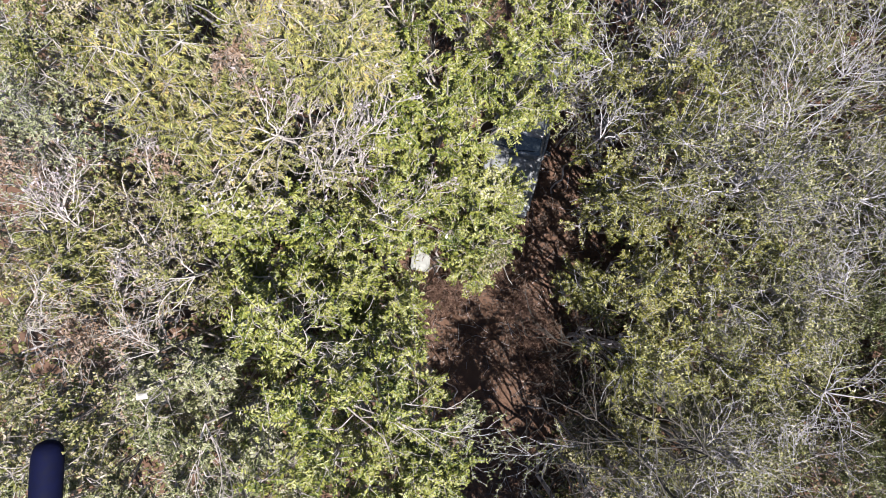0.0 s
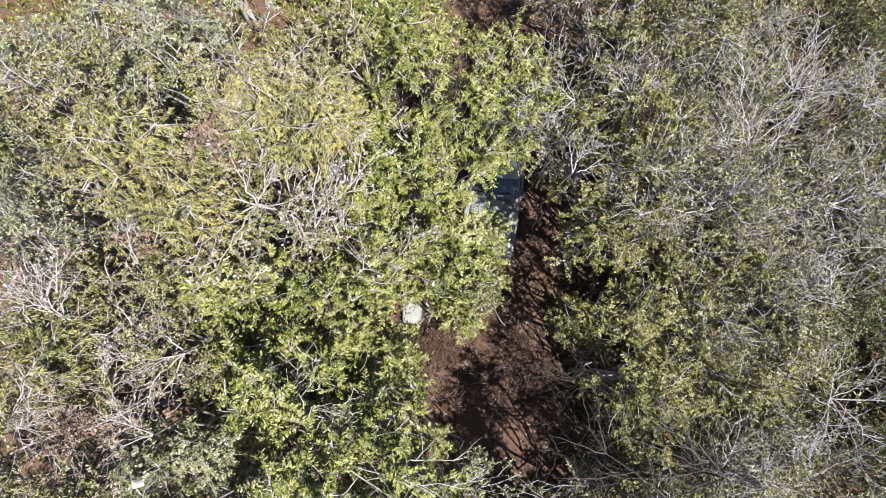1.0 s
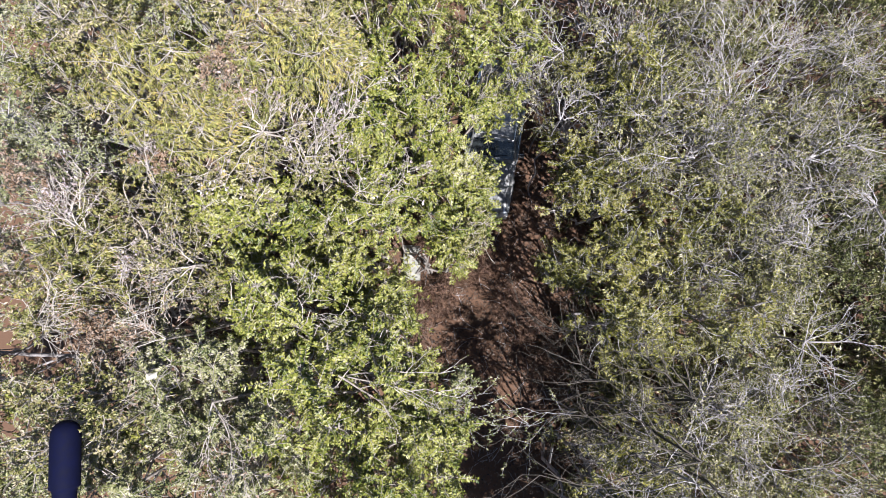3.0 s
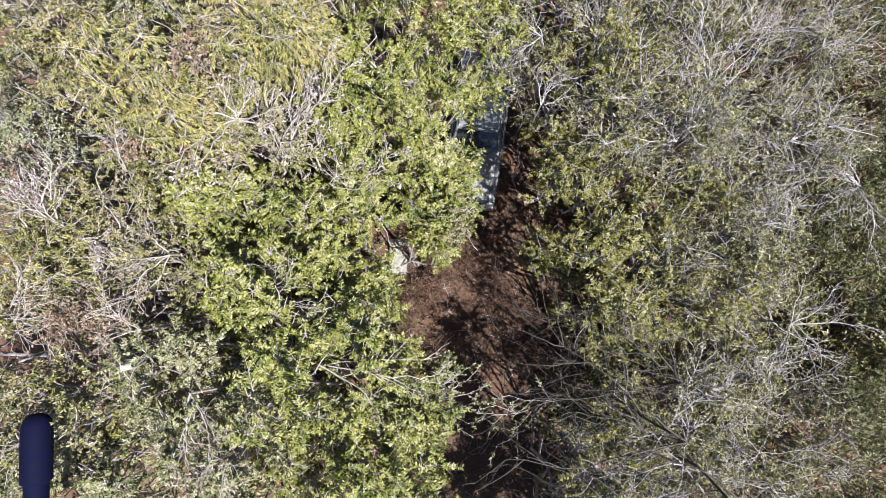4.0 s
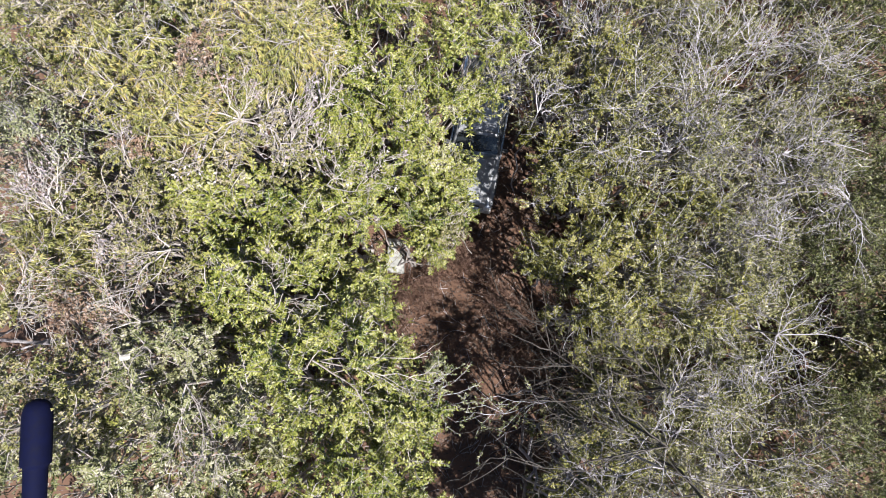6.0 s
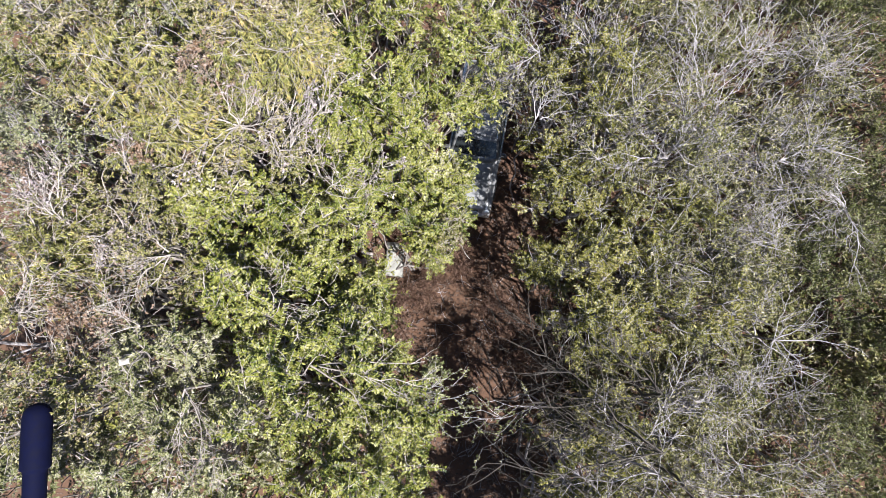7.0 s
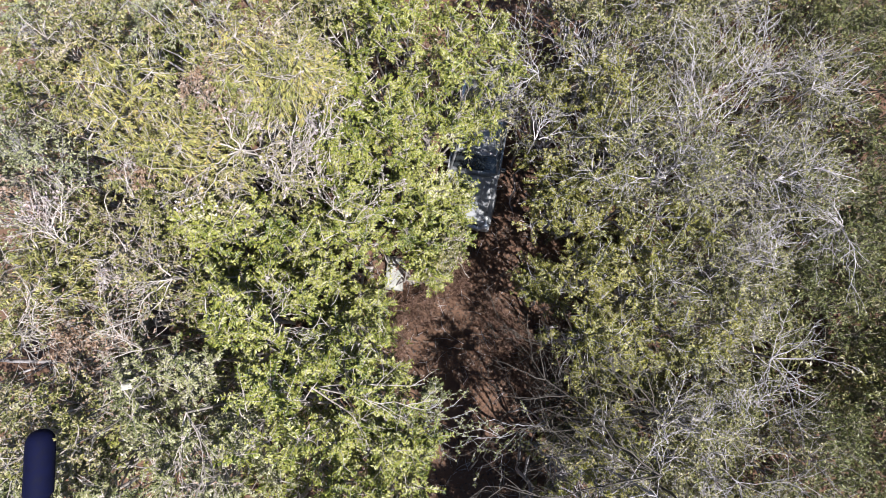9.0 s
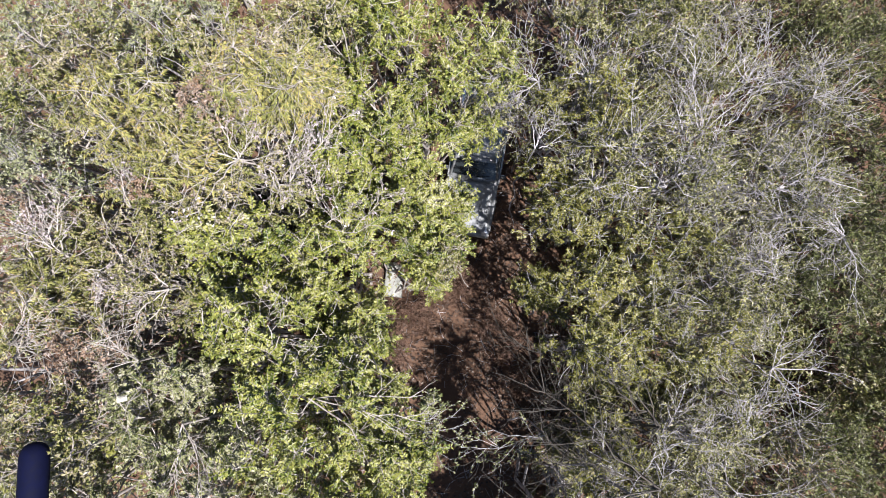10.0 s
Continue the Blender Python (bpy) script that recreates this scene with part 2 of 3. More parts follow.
# ---- woody plants ----
SPECIES = dict(
    thicket=dict(leaf=LEAF_GREEN, bark=BARK_PALE, stems=4, limbs=25, clumps=2, twigs=10, leaves=22, size=(0.078, 0.037), droop=0.2, spread=0.66, reach=0.42, bare=0.9, ranked=True,
                 names=("leafy_tree", "tree")),
    pale=dict(leaf=LEAF_PALE, bark=BARK_PALE, stems=4, limbs=25, clumps=2, twigs=9, leaves=22, size=(0.066, 0.033), droop=0.2, spread=0.66, reach=0.40, bare=1.6, switch=0.013, ranked=True,
              names=("pale_leafy_tree", "tree")),
    mixed=dict(leaf=LEAF_MIXED, bark=BARK_PALE, stems=4, limbs=23, clumps=2, twigs=10, leaves=20, size=(0.069, 0.033), droop=0.2, spread=0.62, reach=0.42, bare=1.8, switch=0.012,
               names=("scrubby_tree", "tree")),
    willow=dict(leaf=LEAF_WILLOW, bark=BARK_PALE, stems=3, limbs=26, clumps=3, twigs=8, leaves=32, size=(0.100, 0.018), droop=0.85, spread=0.5, reach=0.55, bare=0.5, switch=0.010,
                names=("willow_tree", "tree")),
    grey=dict(leaf=LEAF_GREY, bark=BARK_GREY, stems=4, limbs=23, clumps=2, twigs=12, leaves=16, size=(0.068, 0.029), droop=0.15, spread=0.6, reach=0.5, bare=0.5,
              names=("grey_green_shrub", "shrub")),
    olive=dict(leaf=LEAF_OLIVE, bark=BARK_GREY, stems=6, limbs=20, clumps=2, twigs=11, leaves=22, size=(0.078, 0.036), droop=0.1, spread=0.65, reach=0.5, bare=0.8,
               names=("olive_shrub", "shrub")),
    dusky=dict(leaf=LEAF_DUSKY, bark=BARK_BROWN, stems=6, limbs=20, clumps=2, twigs=12, leaves=14, size=(0.081, 0.036), droop=0.1, spread=0.65, reach=0.5, bare=0.8,
               names=("dusky_shrub", "shrub")),
    edge=dict(leaf=LEAF_EDGE, bark=BARK_GREY, stems=5, limbs=19, clumps=2, twigs=9, leaves=20, size=(0.077, 0.037), droop=0.1, spread=0.66, reach=0.5, bare=0.8, ranked=True,
              names=("yellow_olive_shrub", "shrub")),
    twiggy=dict(leaf=LEAF_OLIVE, bark=BARK_GREY, stems=7, limbs=16, clumps=2, twigs=10, leaves=16, size=(0.075, 0.034), droop=0.1, spread=0.65, reach=0.8, bare=2.2, switch=0.010,
                names=("twiggy_shrub", "shrub")),
    dry=dict(leaf=LEAF_DRY, bark=BARK_BROWN, stems=3, limbs=16, clumps=2, twigs=7, leaves=20, size=(0.063, 0.025), droop=0.4, spread=0.6, reach=0.3, bare=0.6,
             names=("dry_sapling", "tree")),
    low=dict(leaf=LEAF_GREEN, bark=BARK_BROWN, stems=4, limbs=15, clumps=3, twigs=5, leaves=8, size=(0.150, 0.054), droop=0.15, spread=0.62, reach=0.6, bare=0.3,
             names=("low_tree", "tree")),
    brush=dict(leaf=LEAF_RUSTY, bark=BARK_RUSTY, stems=6, limbs=14, clumps=2, twigs=12, leaves=8, size=(0.050, 0.020), droop=0.1, spread=0.6, reach=0.40, bare=3.0, switch=0.009,
               names=("brush", "shrub")),
    scrub=dict(leaf=LEAF_OLIVE, bark=BARK_BROWN, stems=5, limbs=13, clumps=3, twigs=7, leaves=10, size=(0.150, 0.055), droop=0.1, spread=0.65, reach=0.55, bare=0.4,
               names=("low_shrub", "shrub")),
)


def woody(kind, x, y, h, r, seed, label, group, lean=(0.0, 0.0)):
    """A tree or shrub: stems from one root, limbs to leafy clumps, thin twigs, and a crown of single leaves."""
    sp = SPECIES[kind]
    rng = np.random.default_rng(seed)
    name, cat = sp["names"]
    ob = thing(name, pose(x, y, 0), label, cat, group)
    ns = sp["stems"]
    deep_top = min(0.40 * h, 1.1 * r + 0.9)
    az = rng.uniform(0, 6.28) + np.arange(ns) * 6.28 / ns + rng.normal(size=ns) * 0.35
    rad = r * rng.uniform(0.2, 0.62, ns)
    tops = np.stack([np.cos(az) * rad + lean[0], np.sin(az) * rad + lean[1], h - deep_top * rng.uniform(0.3, 0.8, ns)], 1)
    feet = np.stack([np.cos(az) * 0.07, np.sin(az) * 0.07, np.full(ns, -0.08)], 1) * (1 + 0.12 * h)
    stems = bent(rng, feet, tops, 9, 0.10, 0.10)
    thick = (0.0065 * h * rng.uniform(0.75, 1.2, ns) + 0.014) * 0.8

    for s, t in zip(stems, thick):
        v, f = tubes(s[None], np.linspace(t, t * 0.33, 9)[None], 6)
        part_np("stem", v, f, sp["bark"], ob, smooth=True)
    # limb ends spread over an uneven dome
    nl = max(8, int(sp["limbs"] * (0.5 + 0.5 * (r / (1.5 if h > 7.9 else 1.8)) ** 2)))
    q = np.sqrt((np.arange(nl) + rng.uniform(0.2, 0.8, nl)) / nl)
    az = np.arange(nl) * 2.39996 + rng.normal(size=nl) * 0.3
    wob = 1 + 0.22 * np.sin(2 * az + rng.uniform(0, 6)) + 0.12 * np.sin(5 * az + rng.uniform(0, 6))
    rr = q * r * wob * 0.92
    hh = h - deep_top * (1 - np.sqrt(np.clip(1 - (q * 0.95) ** 2, 0, 1))) - deep_top * (rng.uniform(0, 1, nl) ** 2 * 0.62 - 0.12)
    ends = np.stack([np.cos(az) * rr + lean[0], np.sin(az) * rr + lean[1], hh], 1)
    twig_lines, twig_thick, starts, heads = [], [], [], []
    for e in ends:
        d = np.linalg.norm(stems[:, :, :2] - e[:2], axis=2) + 0.8 * np.abs(stems[:, :, 2] - (e[2] - 0.8 * deep_top))
        i, j = np.unravel_index(np.argmin(d), d.shape)
        j = max(j, 2)
        line = bent(rng, stems[i, j], e, 7, 0.07, 0.10, 0.014)
        t = thick[i] * 0.42 * (1 - 0.05 * j)
        v, f = tubes(line, np.linspace(t, 0.008, 7)[None], 5)
        part_np("limb", v, f, sp["bark"], ob, smooth=True)
        for c in range(sp["clumps"]):
            at = line[0, (6, 4, 2)[c]]
            starts.append(at)
            heads.append(at + np.array([*rng.normal(size=2) * 0.24, rng.uniform(0.0, 0.4)]) * (0.5 + 0.2 * r))
    starts, heads = np.array(starts), np.array(heads)
    fork = bent(rng, starts, heads, 4, 0.1, 0.05)
    # leafy twigs
    nt = sp["twigs"]
    hub = np.repeat(fork[:, -1], nt, 0) * 0.75 + np.repeat(fork[:, 1], nt, 0) * 0.25
    d = unit(rng.normal(size=hub.shape) * [1, 1, 0.55] + [0, 0, 0.28] + unit(hub - [lean[0], lean[1], h - 1.3 * deep_top]) * 0.5)
    reach = sp["reach"] * rng.uniform(0.45, 1.2, len(hub))[:, None]
    far = hub + d * reach - np.array([0, 0, 1.0]) * reach * sp["droop"] * 0.5
    sprays = bent(rng, hub, far, 2)
    v1, f1 = tubes(fork, np.tile(np.linspace(0.012, 0.007, 4), (len(fork), 1)), 3)
    v2, f2 = tubes(sprays, np.tile(np.linspace(0.007, 0.003, 2), (len(sprays), 1)), 3)
    # bare switches standing out of the crown
    nb = int(nl * 3 * sp["bare"])
    base = starts[rng.integers(0, len(starts), nb)]
    d = unit(rng.normal(size=base.shape) * [0.8, 0.8, 0.3] + [0, 0, 0.45] + unit(base - [lean[0], lean[1], h - 1.6 * deep_top]) * 0.6)
    bare = bent(rng, base, base + d * rng.uniform(0.5, 1.25, nb)[:, None] * sp["reach"] * 1.3, 5, 0.13, 0.06, 0.018)
    sw = sp.get("switch", 0.011)
    v3, f3 = tubes(bare, np.linspace(sw, 0.45 * sw, 5)[None] * rng.uniform(0.6, 1.5, nb)[:, None], 3)
    off2, off3 = len(v1), len(v1) + len(v2)
    part_np("twig_canopy", np.concatenate([v1, v2, v3]), np.concatenate([f1, f2 + off2, f3 + off3]), sp["bark"], ob, kind="stuff")
    v, f = leaf_faces(rng, sprays, sp["leaves"], *sp["size"], sp["droop"], sp["spread"], sp.get("ranked", False))
    part_np("crown", v, f, sp["leaf"], ob, kind="stuff")
    return ob


def fan_tree(kind, x, y, z, reach, count, az, spread, rise, thick, seed, label, group, leaves=0):
    """A bare or thin tree: a trunk up to a crotch at height z, limbs fanning out about the bearing az, side branches and twigs."""
    rng = np.random.default_rng(seed)
    name, bark, leaf, root = kind
    ob = thing(name, pose(x + root[0], y + root[1], 0), label, "tree", group)
    crotch = np.array([-root[0], -root[1], z])
    trunk = bent(rng, np.array([0, 0, -0.1]), crotch, 8, 0.04, 0.0, 0.008)
    v, f = tubes(trunk, np.linspace(thick * 1.8, thick * 1.15, 8)[None], 7)
    part_np("trunk", v, f, bark, ob, smooth=True)
    subs, thin, at, to = [], [], [], []
    for i in range(count):
        b = radians(az + spread * ((i + rng.uniform(0.2, 0.8)) / count * 2 - 1))
        ln = reach * rng.uniform(0.55, 1.1)
        d = np.array([math.cos(b), math.sin(b), rise * rng.uniform(0.4, 1.6)])
        foot = trunk[0, rng.choice([7, 7, 6])] if i else crotch
        line = bent(rng, foot, foot + d * ln, 9, rng.uniform(0.05, 0.20), rng.uniform(-0.05, 0.16), 0.014)
        t = thick * rng.uniform(0.25, 0.95)
        v, f = tubes(line, np.linspace(t, t * 0.28, 9)[None], 5)
        part_np("limb", v, f, bark, ob, smooth=True)
        for j in range(2, 9):
            for _ in range(rng.integers(0, 3)):
                turn = rng.choice([-1, 1]) * radians(rng.uniform(18, 55))
                e = np.array([d[0] * math.cos(turn) - d[1] * math.sin(turn), d[0] * math.sin(turn) + d[1] * math.cos(turn), d[2] + rng.normal() * 0.25])
                at.append(line[0, j])
                to.append(line[0, j] + e * ln * rng.uniform(0.18, 0.5) * (1.15 - 0.07 * j))
                thin.append(max(0.007, t * rng.uniform(0.35, 0.65)))
    subs = bent(rng, np.array(at), np.array(to), 6, 0.05, 0.02, 0.013)
    v1, f1 = tubes(subs, np.array(thin)[:, None] * np.linspace(1, 0.35, 6)[None], 4)
    a = np.concatenate([subs[:, 3], subs[:, 5]])
    way = unit(np.tile(subs[:, 5] - subs[:, 0], (2, 1)))
    e = a + unit(way + rng.normal(size=a.shape) * 0.55) * rng.uniform(0.08, 0.32, len(a))[:, None] * min(1.3, reach)
    twig = bent(rng, a, e, 4, 0.08)
    v2, f2 = tubes(twig, np.tile(np.linspace(0.007, 0.003, 4), (len(a), 1)), 3)
    part_np("twig_canopy", np.concatenate([v1, v2]), np.concatenate([f1, f2 + len(v1)]), bark, ob, kind="stuff")
    if leaves:
        v, f = leaf_faces(rng, twig, leaves, 0.070, 0.036, 0.15, 0.65)
        if leaves > 5:
            v4, f4 = leaf_faces(rng, subs, 7, 0.075, 0.036, 0.15, 0.65)
            v, f = np.concatenate([v, v4]), np.concatenate([f, f4 + len(v)])
        part_np("crown", v, f, leaf, ob, kind="stuff")
    return ob


# ---- ground ----
def ground_sheet():
    """One sheet: fine and uneven under the thicket, then out to the horizon."""
    ax = np.concatenate([[-2500, -900, -300, -120, -60, -34], np.linspace(-24, 24, 97), [34, 60, 120, 300, 900, 2500]])
    gx, gy = np.meshgrid(ax, ax, indexing="ij")
    near = np.clip((26 - np.maximum(np.abs(gx), np.abs(gy))) / 4, 0, 1)
    gz = near * (0.035 * np.sin(gx * 0.9 + 0.6 * np.sin(gy * 0.7)) + 0.03 * np.sin(gy * 1.3 + gx * 0.35))
    # two shallow wheel ruts along the track
    centre = 2.35 + 0.17 * np.clip(gy, -9, 12)
    for side in (-0.75, 0.75):
        gz -= near * 0.05 * np.exp(-(((gx - centre - side) / 0.28) ** 2))
    n = len(ax)
    i = np.arange(n - 1)[:, None] * n + np.arange(n - 1)[None]
    v = np.stack([gx, gy, gz], -1).reshape(-1, 3)
    f = np.stack([i, i + n, i + n + 1, i + 1], -1).reshape(-1, 4)
    ob = part_np("ground", v, f, SOIL, None, "red-brown bare soil with ruts and leaf litter", True, "structure")
    return tagged(ob, category="ground")


ground_sheet()


def litter():
    """Fallen leaves and broken sticks on the soil."""
    rng = np.random.default_rng(5)
    n = 26000
    x, y = rng.uniform(-1, 8, n), rng.uniform(-9, 13, n)
    a, tip = rng.uniform(0, 6.28, n), rng.normal(size=n) * 0.25
    d = np.stack([np.cos(a), np.sin(a), tip], 1)
    s = np.stack([-np.sin(a), np.cos(a), rng.normal(size=n) * 0.3], 1)
    p = np.stack([x, y, np.full(n, 0.035)], 1)
    ln, w = rng.uniform(0.05, 0.13, n)[:, None], rng.uniform(0.015, 0.035, n)[:, None]
    v = np.stack([p - d * ln / 2, p + s * w, p + d * ln / 2, p - s * w], 1).reshape(-1, 3)
    b = np.arange(n)[:, None] * 4
    ob = part_np("leaf_litter", v, np.concatenate([b + [0, 1, 2], b + [0, 2, 3]]), LEAF_LITTER, None, "dry brown fallen leaves on the soil", kind="stuff")
    tagged(ob, category="litter")
    n = 1100
    p = np.stack([rng.uniform(-3, 8, n), rng.uniform(-9, 12, n), np.full(n, 0.03)], 1)
    a = rng.uniform(0, 6.28, n)
    q = p + np.stack([np.cos(a), np.sin(a), 0 * a], 1) * rng.uniform(0.15, 0.7, n)[:, None]
    v, f = tubes(bent(rng, p, q, 4, 0.08), np.tile(np.linspace(0.012, 0.005, 4), (n, 1)), 3)
    ob = part_np("fallen_sticks", v, f, BARK_GREY, None, "broken grey sticks lying on the soil", kind="stuff")
    tagged(ob, category="sticks")


litter()

# ---- thicket: x, y, height, crown radius ----
LEAFY_WEST_AND_SHADE = [
    (-1.1, -2.7, 9.8, 1.41), (0.6, 2.9, 8.2, 1.25), (0.8, 4.75, 8.0, 1.6, 1.42, 0.1), (-0.6, 3.2, 9, 1.44), (-1.05, 0.35, 8.5, 1.28), (-0.5, 1.7, 7.9, 0.9), (-2.1, -1.1, 9.5, 1.34),
    (0.1, -3, 8.5, 1.1), (-0.48, -1.3, 7.2, 0.98), (-2.8, 0.3, 9.3, 1.34), (0.1, 5.5, 8.9, 1.45), (-0.5, -5.2, 8.9, 1.67), (-0.6, -7.8, 8.2, 1.4, 0.4, 0),
    # these four are added to the south-east, out of view, to shade the track
    (5.9, -9.9, 8.6, 1.9), (4.4, -10.6, 8.6, 1.8), (5.1, -8.5, 8.8, 1.3), (4.3, -7.1, 8.4, 1.0),
]
PALE_WEST = [
    (-2.8, -4, 9.5, 1.55), (-2.9, -6.7, 9.1, 1.57), (-3.9, -2.3, 9.5, 1.12), (-4.4, -4.5, 9.1, 1.4), (-7, -5.2, 9.3, 1.5), (-6.3, -3.7, 9.2, 1.1),
]
LEANING_WEST = [
    (0.4, 1.62, 7.9, 1.12, 0.45, 0), (0.9, 1.0, 6.9, 0.78, 0.5, 0.2), (1.05, 1.5, 6.9, 0.42, 0.70, 0.2), (0.65, 0.2, 6.3, 0.40, 0.62, 0.05), (0, -3.9, 8.6, 0.88, 0.65, 0), (-0.2, -6.3, 8.4, 1.35, 0.45, 0),
]
SCRUB_WEST = [
    (-6.5, -1.0, 9.8, 1.1), (-6.2, 3.4, 10, 1.1), (-3.6, 2.6, 9.6, 0.95), (-5.4, -3.2, 9.95, 1.38), (-4.1, -0.3, 9.3, 1.26), (-2.6, 3.9, 10, 1.31),
    (-1.3, 4.8, 9.7, 1.2), (-5.3, 4.1, 10.2, 1.29), (-2.1, 1.7, 9.3, 1.27), (-5.6, 0.1, 9.5, 1.11), (-3.8, 1.1, 9.5, 0.98), (0.85, 0.45, 6.7, 0.5, 0.72, 0.1),
]
WILLOWS = [
    (-4.22, 2.62, 10.4, 0.95), (-3.44, 1.7, 10.1, 0.75), (-2.07, 3.56, 10.3, 0.8), (-5.81, -0.59, 9.8, 0.8), (-1.07, 3.27, 10.2, 0.5),
]
GREY_WEST = [
    (-6.7, 2.2, 9.8, 1.51), (-7, 4.5, 10, 1.64), (-7.5, 0.6, 9.4, 1.25), (-8.7, 2.9, 9.8, 1.65), (-8.5, -2.8, 9.5, 1.45),
    (-4.3, 5.8, 9.8, 1.51), (-9.1, -5.2, 9.4, 1.53),
]
OLIVE_EAST = [
    (6.9, -5.7, 6.0, 1.3), (8.8, -3.4, 5.1, 1.55), (10.3, 0, 4.7, 1.77), (8.2, 5.4, 6.1, 1.89),
    # (6.0, -9.0) is added out of view, to shade the south end of the track
    (9.4, -6.7, 4.8, 1.93), (6.0, -9.0, 7.2, 1.8), (6.2, 6.6, 7.4, 1.7, -0.7, 0), (7.8, 3.1, 5.9, 1.68), (11.1, 2.9, 4.9, 1.78), (7.5, 7.6, 7.8, 1.8),
    (9.28, -0.73, 5.8, 1.2),
]
EDGE_EAST = [
    (5.5, 2.1, 6.4, 0.7, -0.85, 0), (5.1, -2.0, 6.8, 0.95), (5.9, -4.49, 5.6, 1.0), (5.8, -0.1, 6.3, 1.0, -0.7, 0), (6.2, 1.9, 6.5, 1.1, -0.75, 0), (5.9, 3.9, 7.5, 1.54, -0.5, 0),
    # (4.7, -5.5) is an added crown that throws leaf shade on the clearing
    (6.7, 0, 6, 1.37), (6.6, -1.9, 5.2, 1.12), (4.7, -5.5, 8.3, 0.9), (8.33, -1.29, 6.2, 1.3), (8.06, 1.02, 6.0, 1.2),
]
DUSKY_EAST = [
    (12.9, -0.5, 4.4, 1.91), (12.3, -4.8, 4.3, 1.4), (15.4, -2.4, 4.6, 2.1), (13.2, -6.9, 4.4, 2.1), (15.2, 2, 5, 2.09), (14.6, -4.9, 4.6, 1.81),
    (15, 5.1, 5.4, 2.09), (13, 2.3, 5.4, 1.71), (12.2, 0.7, 5.1, 1.51), (16.4, -0.6, 4.2, 1.6),
    (16.9, -3.6, 4.2, 1.5), (11.6, -7.3, 4.4, 1.5), (13.9, 7.9, 4.8, 1.7), (17.0, 8.6, 4.8, 1.7), (16.8, 3.4, 4.6, 1.5),
]
TWIGGY_EAST = [
    (7.4, 2.4, 7.4, 1.64), (10.5, 2.5, 6, 1.85), (9.5, -1.5, 4.2, 1.11), (7.9, -4.4, 6.1, 1.41), (11.6, 5, 5.7, 1.97), (11.2, -5.2, 4.7, 1.59),
    (6.1, 4.7, 6.4, 1.2, -2.4, 0.2), (9, 7.9, 6, 1.92), (7, 6.1, 6.9, 1.55), (6.1, 2.9, 7.5, 1.05, -0.45, 0), (6.4, 9.1, 6.2, 1.5, -1.7, 0), (9.08, 0.15, 6.0, 1.4),
    (7.61, -0.71, 6.0, 1.2),
]
LOW_EAST = [
    (11.8, 2.2, 2.4, 1.8), (12.2, -1.6, 2.4, 1.7), (6.4, 6.2, 2.6, 1.5), (13.8, 5, 2.6, 1.9), (15.6, 0.4, 2.4, 1.8), (11, 7.6, 2.6, 1.9),
    (14.6, -4, 2.4, 1.8), (16, 8, 2.6, 2), (17.4, 5.2, 3, 2), (13.4, 9.6, 3, 2), (16.6, 10.4, 3.2, 2), (17.2, -6, 2.8, 2), (6.6, -3.5, 2.2, 1.2), (8.4, -2.6, 2.4, 1.5), (7.6, -6.0, 2.4, 1.5), (9.7, -4.6, 2.4, 1.5),
    (5.3, -5.2, 1.8, 0.9), (6.4, -7.6, 2.4, 1.4), (10.6, -6.7, 2.4, 1.6), (11.3, -3.4, 2.4, 1.5), (7.2, -0.6, 2.2, 1.2), (14.6, -0.7, 3.4, 1.3), (14.9, -2.2, 3.4, 1.2), (14.7, 1.0, 3.4, 1.2), (14.4, -3.6, 3.2, 1.2), (4.9, -7.2, 1.8, 0.9),
]
UNDER_WEST = [
    (-3.6, -4.7, 5.6, 1.6), (-4.3, -7.2, 5.2, 1.6), (-6, -3.6, 5.6, 1.5), (-0.9, -1.4, 4.6, 1.5), (-2.6, 1.2, 5.0, 1.7), (-1.6, -4.6, 4.6, 1.7),
    (-4.6, -1.6, 5.2, 1.8), (-4.4, -5.6, 5, 1.8), (-5, 2, 5.2, 1.9), (-1.6, 4.4, 5, 1.8), (-7.6, -3.8, 5, 2), (-7.8, 0.4, 5.4, 2),
    (-5.8, 5.6, 5.4, 2), (-2.4, 7.6, 5.2, 2), (-9.6, 3.4, 5.2, 2.1), (0, 8.4, 5, 1.8), (-9.8, 7.8, 5.4, 2.2), (-1, -8.4, 4.6, 1.8), (-6.4, 7.6, 5.2, 1.8),
    (-11, -4.6, 4.8, 2),
]

